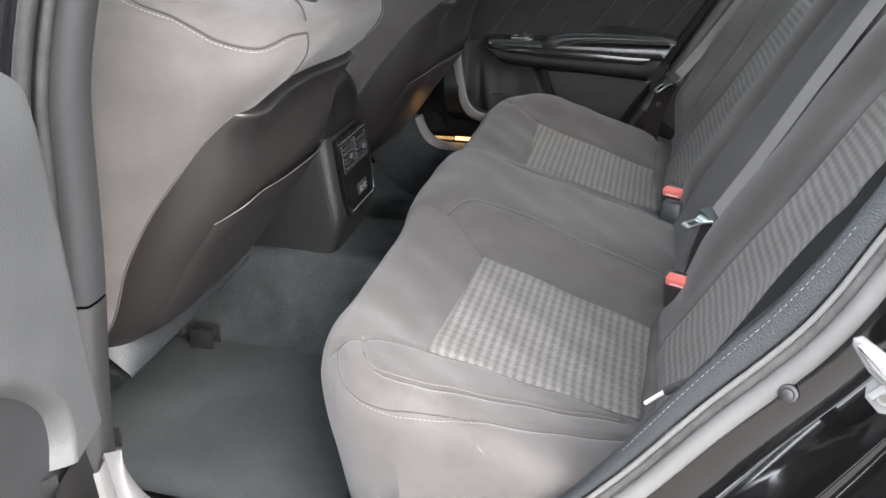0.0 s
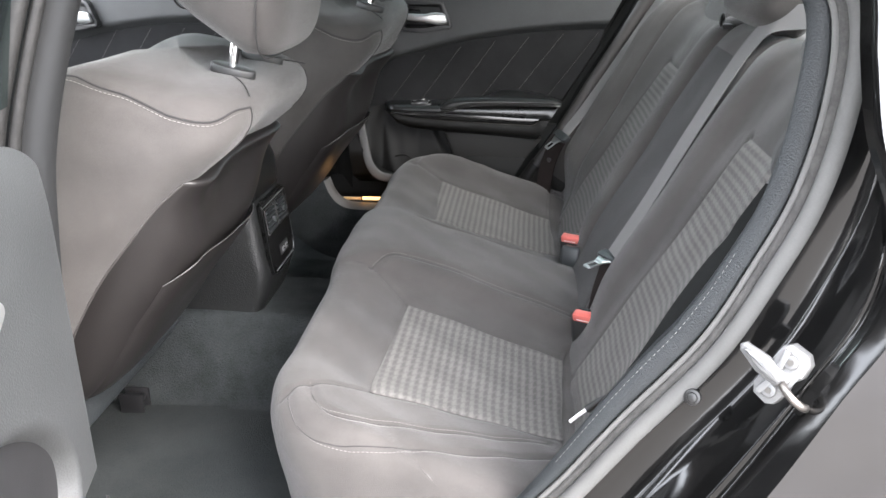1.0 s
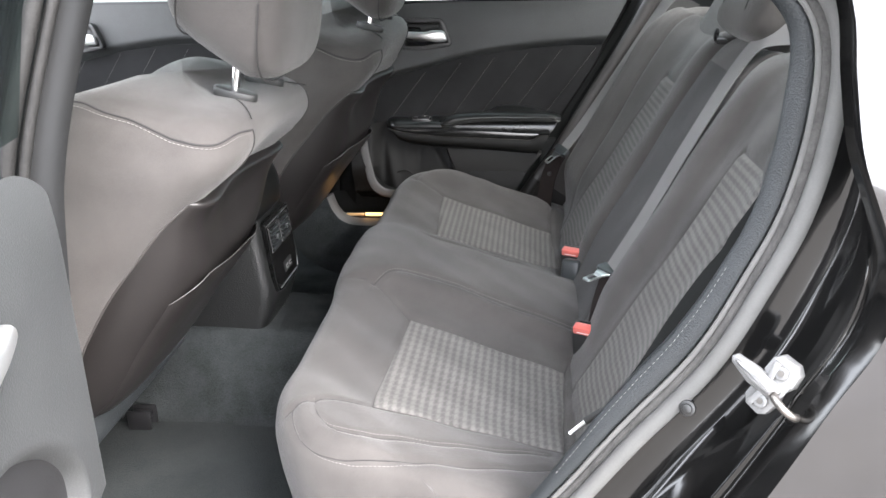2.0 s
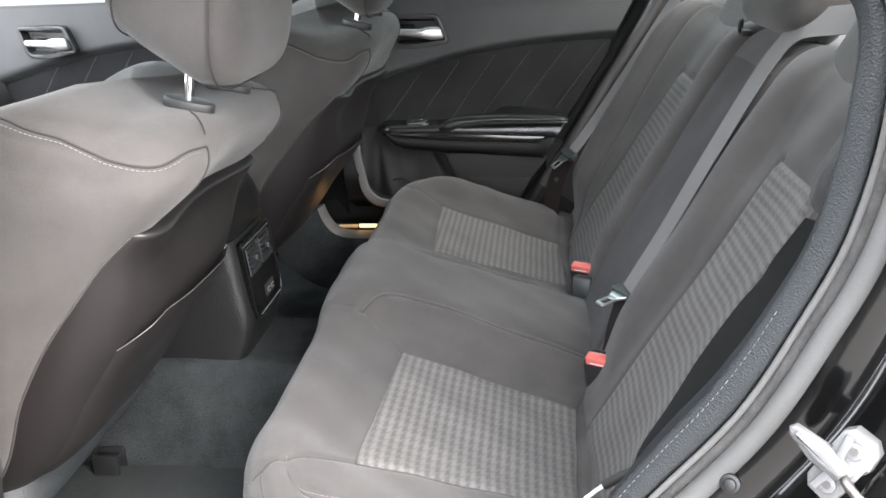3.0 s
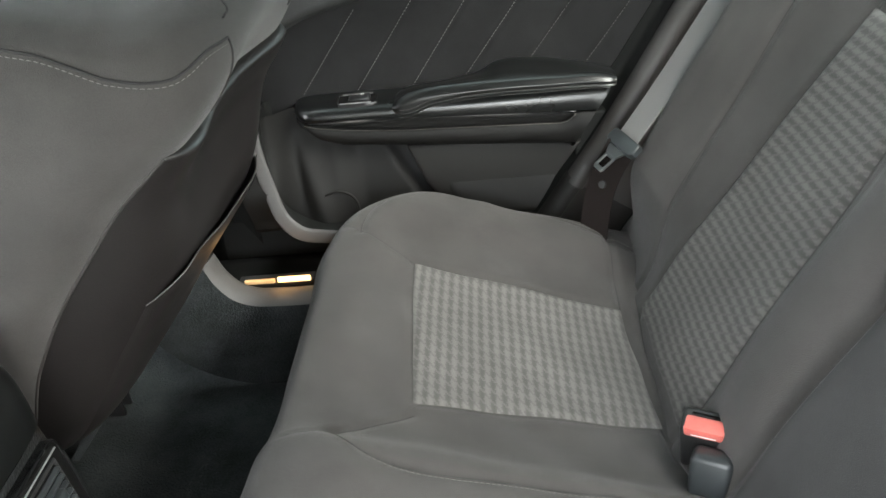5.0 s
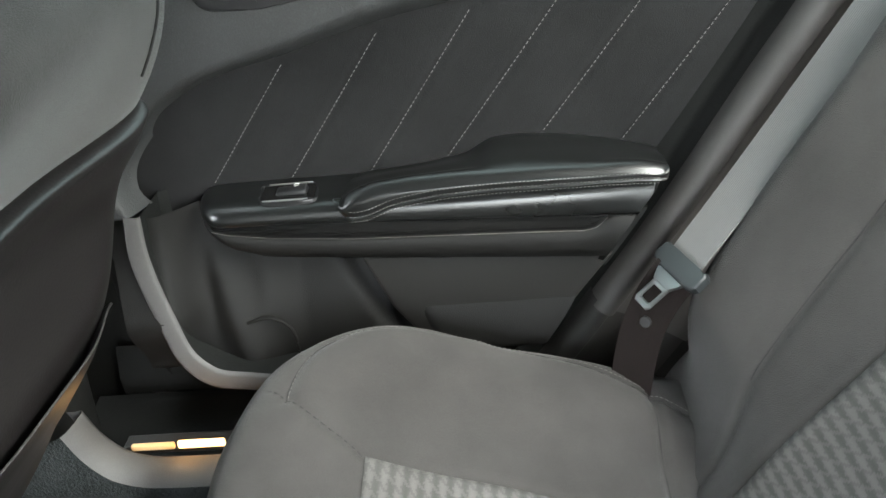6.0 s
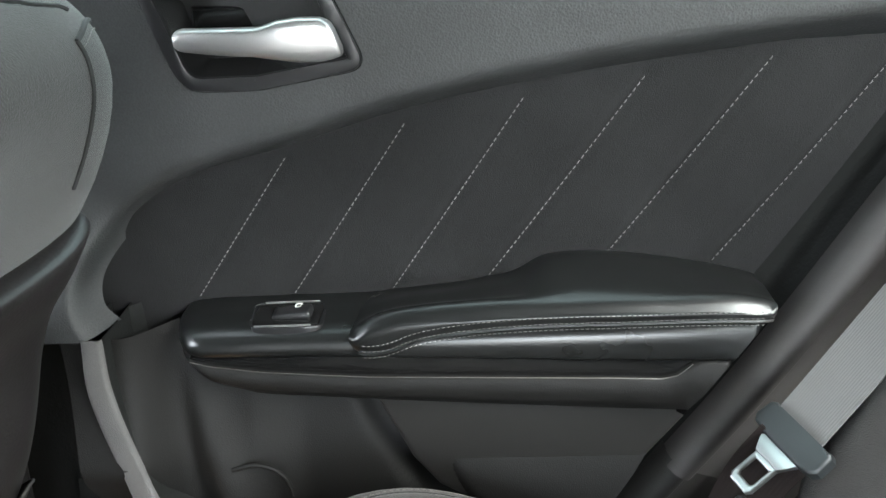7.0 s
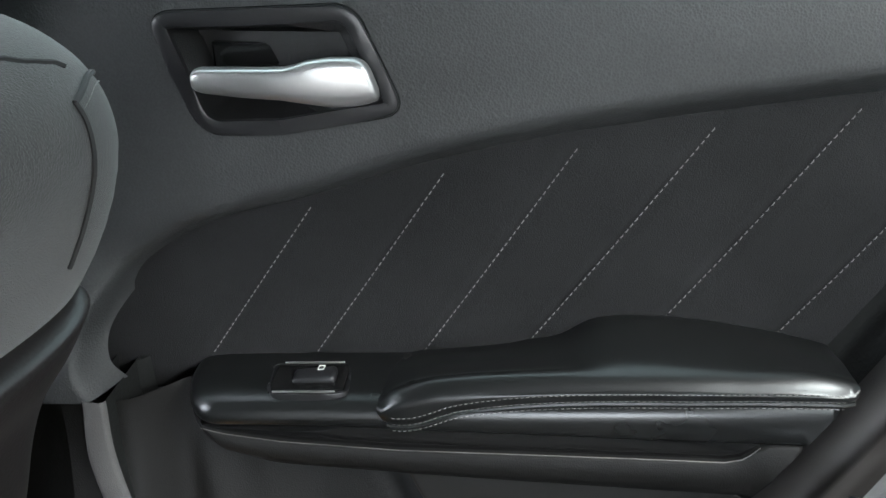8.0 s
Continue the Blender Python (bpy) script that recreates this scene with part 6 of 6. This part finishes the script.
for sg in (-1, 1):
    part("charging_socket", box_bm((0.014, 0.011, 0.003), (0, 0, 0), 0.001, 1, FACE @ pose(0.012 + sg * 0.011, -0.051, 0.0085)), SATIN, sock)
    part("socket_tongue", box_bm((0.009, 0.003, 0.003), (0, 0, 0), 0.0005, 1, FACE @ pose(0.012 + sg * 0.011, -0.050, 0.0095)), PIANO, sock)


# ---- belts and buckles ----
def belt_tongue(parent, at, along, facing):
    """A plastic tongue with its steel blade: along points from the webbing to the blade's tip."""
    z = Vector(facing).normalized()
    y = (-Vector(along)).normalized()
    x = y.cross(z).normalized()
    z = x.cross(y)
    m = Matrix((( x[0], y[0], z[0], at[0]), (x[1], y[1], z[1], at[1]), (x[2], y[2], z[2], at[2]), (0, 0, 0, 1)))
    at_m = lambda u, v, w: tuple(m @ Vector((u, v, w)))
    tg = part("tongue", prism_bm([(-0.033, 0.012), (-0.029, 0.015), (-0.023, 0.011), (0.023, 0.011), (0.029, 0.015), (0.033, 0.012), (0.034, -0.002), (0.030, -0.007), (0.020, -0.009), (-0.020, -0.009), (-0.030, -0.007), (-0.034, -0.002)], -0.005, 0.006, 0.003, 3, at_m), BELT_PLASTIC, parent, "grey-black plastic tongue bar", True)
    part("neck", prism_bm([(-0.021, -0.007), (0.021, -0.007), (0.016, -0.015), (0.012, -0.022), (-0.012, -0.022), (-0.016, -0.015)], -0.001, 0.0030, 0.0008, 2, at_m), STEEL, tg, "bright steel neck", True)
    part("blade", ring_bm([(-0.012, -0.020), (0.012, -0.020), (0.012, -0.046), (0.009, -0.050), (-0.009, -0.050), (-0.012, -0.046)], [(-0.0075, -0.026), (0.0075, -0.026), (0.0075, -0.041), (0.006, -0.043), (-0.006, -0.043), (-0.0075, -0.041)], -0.001, 0.0018, at_m), STEEL, tg, "bright steel blade")
    return tg


belt = tagged(empty("seat_belt"), "grey webbing seat belt across the rear backrest with parked tongue", "seat belt", "rear seat belts")
line = smooth_line([(0.374, -0.142, 0.706), (0.428, -0.132, 0.80), (0.497, -0.119, 0.93), (0.582, -0.102, 1.075), (0.607, -0.130, 1.112), (0.66, -0.19, 1.128)], 80)
sweep("webbing", line, strap_section(0.047, 0.0016), (-0.87, -0.15, 0.48), WEB, belt, uv=True, label="mid-grey ribbed webbing")
belt_tongue(belt, (0.370, -0.133, 0.695), (-0.78, -0.40, -0.17), (-0.45, -0.15, 0.85))
low_web = smooth_line([(0.370, -0.137, 0.694), (0.354, -0.163, 0.646), (0.342, -0.190, 0.585)], 20)
sweep("lower_strap", low_web, strap_section(0.046, 0.0018), (-0.85, -0.35, 0.35), WEB_DARK, belt, uv=True, label="black lower strap")

belt = tagged(empty("seat_belt"), "grey webbing seat belt hanging beside the shut door", "seat belt", "rear seat belts")
FAR_BELT = [(0.314, 0.668, 0.735), (0.364, 0.682, 0.80), (0.450, 0.694, 0.93), (0.545, 0.704, 1.08), (0.572, 0.70, 1.12), (0.60, 0.69, 1.15)]
line = smooth_line(FAR_BELT, 80)
sweep("webbing", line, strap_section(0.047, 0.0016), (-0.80, -0.35, 0.45), WEB, belt, uv=True, label="mid-grey ribbed webbing")
belt_tongue(belt, (0.305, 0.656, 0.733), (-0.60, -0.20, -0.45), (-0.55, -0.30, 0.75))
low_web = smooth_line([(0.303, 0.657, 0.728), (0.288, 0.664, 0.695), (0.275, 0.668, 0.655), (0.266, 0.668, 0.60), (0.262, 0.668, 0.55)], 24)
sweep("lower_strap", low_web, strap_section(0.046, 0.0018), (-0.45, -0.75, 0.45), WEB_DARK, belt, uv=True, label="dark lower strap with button stop")
part("button_stop", cyl_bm(0.006, 0.005, pose(0.277, 0.664, 0.667, 0, -70, 60), 14, 0.001), GRAIN_DARK, belt)


def buckle(at, turn, label):
    m = Matrix.Translation(at) @ turn
    b = tagged(empty("belt_buckle"), label, "belt buckle", "belt buckles")
    body = part("housing", box_bm((0.032, 0.052, 0.075), (0, 0, 0), 0.006, 3, m @ pose(0, 0, -0.0375)), GRAIN_DARK, b, "black plastic housing", True)
    part("release_button", box_bm((0.019, 0.042, 0.015), (0, 0, 0), 0.003, 2, m @ pose(-0.0075, 0, -0.0035)), RED, body, "red release button", True)
    part("lettering_bar", box_bm((0.0012, 0.026, 0.0016), (0, 0, 0), 0.0003, 1, m @ pose(-0.0168, 0, -0.006)), WHITE_PLASTIC, body)
    part("slot", box_bm((0.005, 0.032, 0.006), (0, 0, 0), 0.001, 1, m @ pose(0.006, 0, -0.002)), PIANO, body)
    return b


buckle((0.330, -0.193, 0.612), pose(0, 0, 0, 0, 0, 66) @ pose(0, 0, 0, 0, -14, 0), "black seat belt buckle with red button sunk in the bench")
buckle((0.322, 0.205, 0.615), pose(0, 0, 0, 0, 0, 66) @ pose(0, 0, 0, 0, -14, 0), "black seat belt buckle with red button beside the centre seat")
rec = tagged(empty("belt_receiver"), "dark grey plastic belt receiver beside the buckle", "belt buckle")
part("housing", box_bm((0.044, 0.030, 0.052), (0, 0, 0), 0.008, 3, pose(0.320, 0.166, 0.577, 0, 0, -24) @ pose(0, 0, 0, -14, 0, 0)), BELT_PLASTIC, rec, smooth=True)

# belt guides on top of the backrest
for y in (0.150,):
    bg = tagged(empty("belt_guide"), "small black plastic loop at the centre section's top corner", "belt guide")
    c = np.array([(0.585 + 0.006 * math.cos(a), y + 0.018 * math.cos(a), 1.088 + 0.010 * math.sin(a)) for a in np.linspace(0, 2 * math.pi, 33)])
    sweep("ring", c, ring(0.0035, 8), (-0.8, 0, 0.6), GRAIN_DARK, bg)
    part("foot", box_bm((0.02, 0.034, 0.010), (0.594, y, 1.076), 0.003), GRAIN_DARK, bg)

# release loop with a white tip at the outer end of the bench
loop = tagged(empty("release_loop"), "black release loop with white plastic tip beside the bench", "release strap")
tube("cord", smooth_line([(0.345, -0.660, 0.64), (0.338, -0.655, 0.690), (0.326, -0.650, 0.712)], 24), 0.0035, GRAIN_DARK, loop)
tube("grip", [(0.328, -0.651, 0.714), (0.318, -0.647, 0.706), (0.300, -0.640, 0.688)], 0.0052, GRAIN_DARK, loop, 12)
tube("tip", [(0.301, -0.640, 0.689), (0.290, -0.636, 0.676), (0.280, -0.633, 0.664)], 0.0024, WHITE_PLASTIC, loop, 10, "white plastic tip")

# ---- latch striker and bump stops on the near jamb ----
st = tagged(empty("latch_striker"), "white zinc door latch striker bolted to the black jamb", "latch striker")
s_up = Vector((0.48, 0.0, 0.877)).normalized()
s_out = Vector((-0.58, -0.76, 0.20))
s_out = (s_out - s_up * s_out.dot(s_up)).normalized()
s_side = s_up.cross(s_out)
SM = Matrix(((s_side[0], s_up[0], s_out[0], 0.461), (s_side[1], s_up[1], s_out[1], -0.838), (s_side[2], s_up[2], s_out[2], 0.856), (0, 0, 0, 1)))
SM = SM @ Matrix.Diagonal((0.82, 0.82, 0.82, 1))
sp = lambda u, v, w: tuple(SM @ Vector((u, v, w)))
plate_o = [(-0.011, 0.038), (0.010, 0.038), (0.019, 0.030), (0.021, 0.012), (0.014, 0.0), (0.017, -0.016), (0.014, -0.032), (0.006, -0.038), (-0.012, -0.036), (-0.019, -0.026), (-0.019, -0.008), (-0.013, 0.0), (-0.019, 0.012), (-0.018, 0.030)]
pl = part("plate", prism_bm(plate_o, -0.014, 0.006, 0.0025, 2, sp), WHITE_METAL, st, "white coated plate", True)
for v in (0.021, -0.021):
    part("bolt", cyl_bm(0.0085, 0.006, SM @ pose(0.001, v, 0.008), 24, 0.002), WHITE_METAL, pl, "star-headed bolt", True)
    part("bolt_socket", cyl_bm(0.0040, 0.0012, SM @ pose(0.001, v, 0.0112), 6), DARK_METAL, pl)
blade = prism_bm([(-0.052, 0.0075), (-0.056, 0.0015), (-0.052, -0.0045), (-0.024, -0.013), (0.004, -0.013), (0.013, -0.006), (0.013, 0.003), (0.002, 0.008), (-0.022, 0.0105)], 0.004, 0.013, 0.003, 3, sp)
part("guide_blade", blade, WHITE_METAL, pl, "white plastic guide blade", True)
part("guide_fin", prism_bm([(-0.046, 0.0045), (-0.048, 0.0010), (-0.020, -0.0065), (0.006, -0.006), (0.008, 0.001), (-0.016, 0.0045)], 0.012, 0.022, 0.0025, 3, sp), WHITE_METAL, pl, smooth=True)
for u0, v0 in ((-0.009, 0.026), (-0.008, -0.030)):
    part("plate_rib", prism_bm([(u0 - 0.004, v0 + 0.004), (u0 + 0.004, v0 + 0.004), (u0 + 0.009, 0.0), (u0 + 0.001, 0.0)] if v0 > 0 else [(u0 + 0.001, -0.002), (u0 + 0.009, -0.002), (u0 + 0.004, v0 - 0.001), (u0 - 0.004, v0 - 0.001)], 0.004, 0.012, 0.0015, 2, sp), WHITE_METAL, pl, smooth=True)
tube("striker_loop", [sp(u, v, w) for u, v, w in smooth_line([(0.004, -0.003, 0.004), (0.012, -0.005, 0.016), (0.026, -0.008, 0.020), (0.040, -0.011, 0.012), (0.044, -0.012, -0.004)], 28)], 0.0040, DARK_METAL, pl, 10, "steel loop")
bs = tagged(empty("bump_stop"), "small black rubber plug in the jamb below the striker", "bump stop")
aim = look((0.397, -0.770, 0.788), (0.147, -1.370, 0.988))
part("collar", cyl_bm(0.0092, 0.006, aim, 24, 0.002), BUMPER, bs, smooth=True)
part("stop", cyl_bm(0.0058, 0.012, aim, 20, 0.002), BUMPER, bs, smooth=True)

# ---- floor mat, rail bits, courtesy lamp ----
mx, my = np.meshgrid(np.linspace(-0.60, -0.12, 60), np.linspace(-0.66, -0.215, 60), indexing="ij")
mz = floor_height(mx, my) + 0.010 + 0.003 * np.sin(mx * 19) * np.cos(my * 15)
tagged(grid_part("floor_mat", np.stack([mx, my, mz], axis=-1), MAT), "dark grey pile floor mat in the rear footwell", "floor mat")

lamp = tagged(empty("courtesy_lamp"), "small lit amber courtesy lamp low by the shut door", "lamp")
part("lens_housing", box_bm((0.125, 0.020, 0.012), (-0.245, 0.662, 0.541), 0.002), GRAIN_DARK, lamp)
part("lens", box_bm((0.054, 0.006, 0.009), (-0.215, 0.650, 0.549), 0.002), LAMP, lamp, "glowing amber lens")
part("dim_lens", box_bm((0.050, 0.006, 0.008), (-0.271, 0.650, 0.548), 0.002), LAMP_DIM, lamp, "dim amber lens")
glow = new("courtesy_light", bpy.data.lights.new("courtesy_light", "POINT"))
glow.data.energy, glow.data.color, glow.data.shadow_soft_size = 0.0025, (1.0, 0.55, 0.2), 0.01
glow.location = (-0.235, 0.636, 0.565)
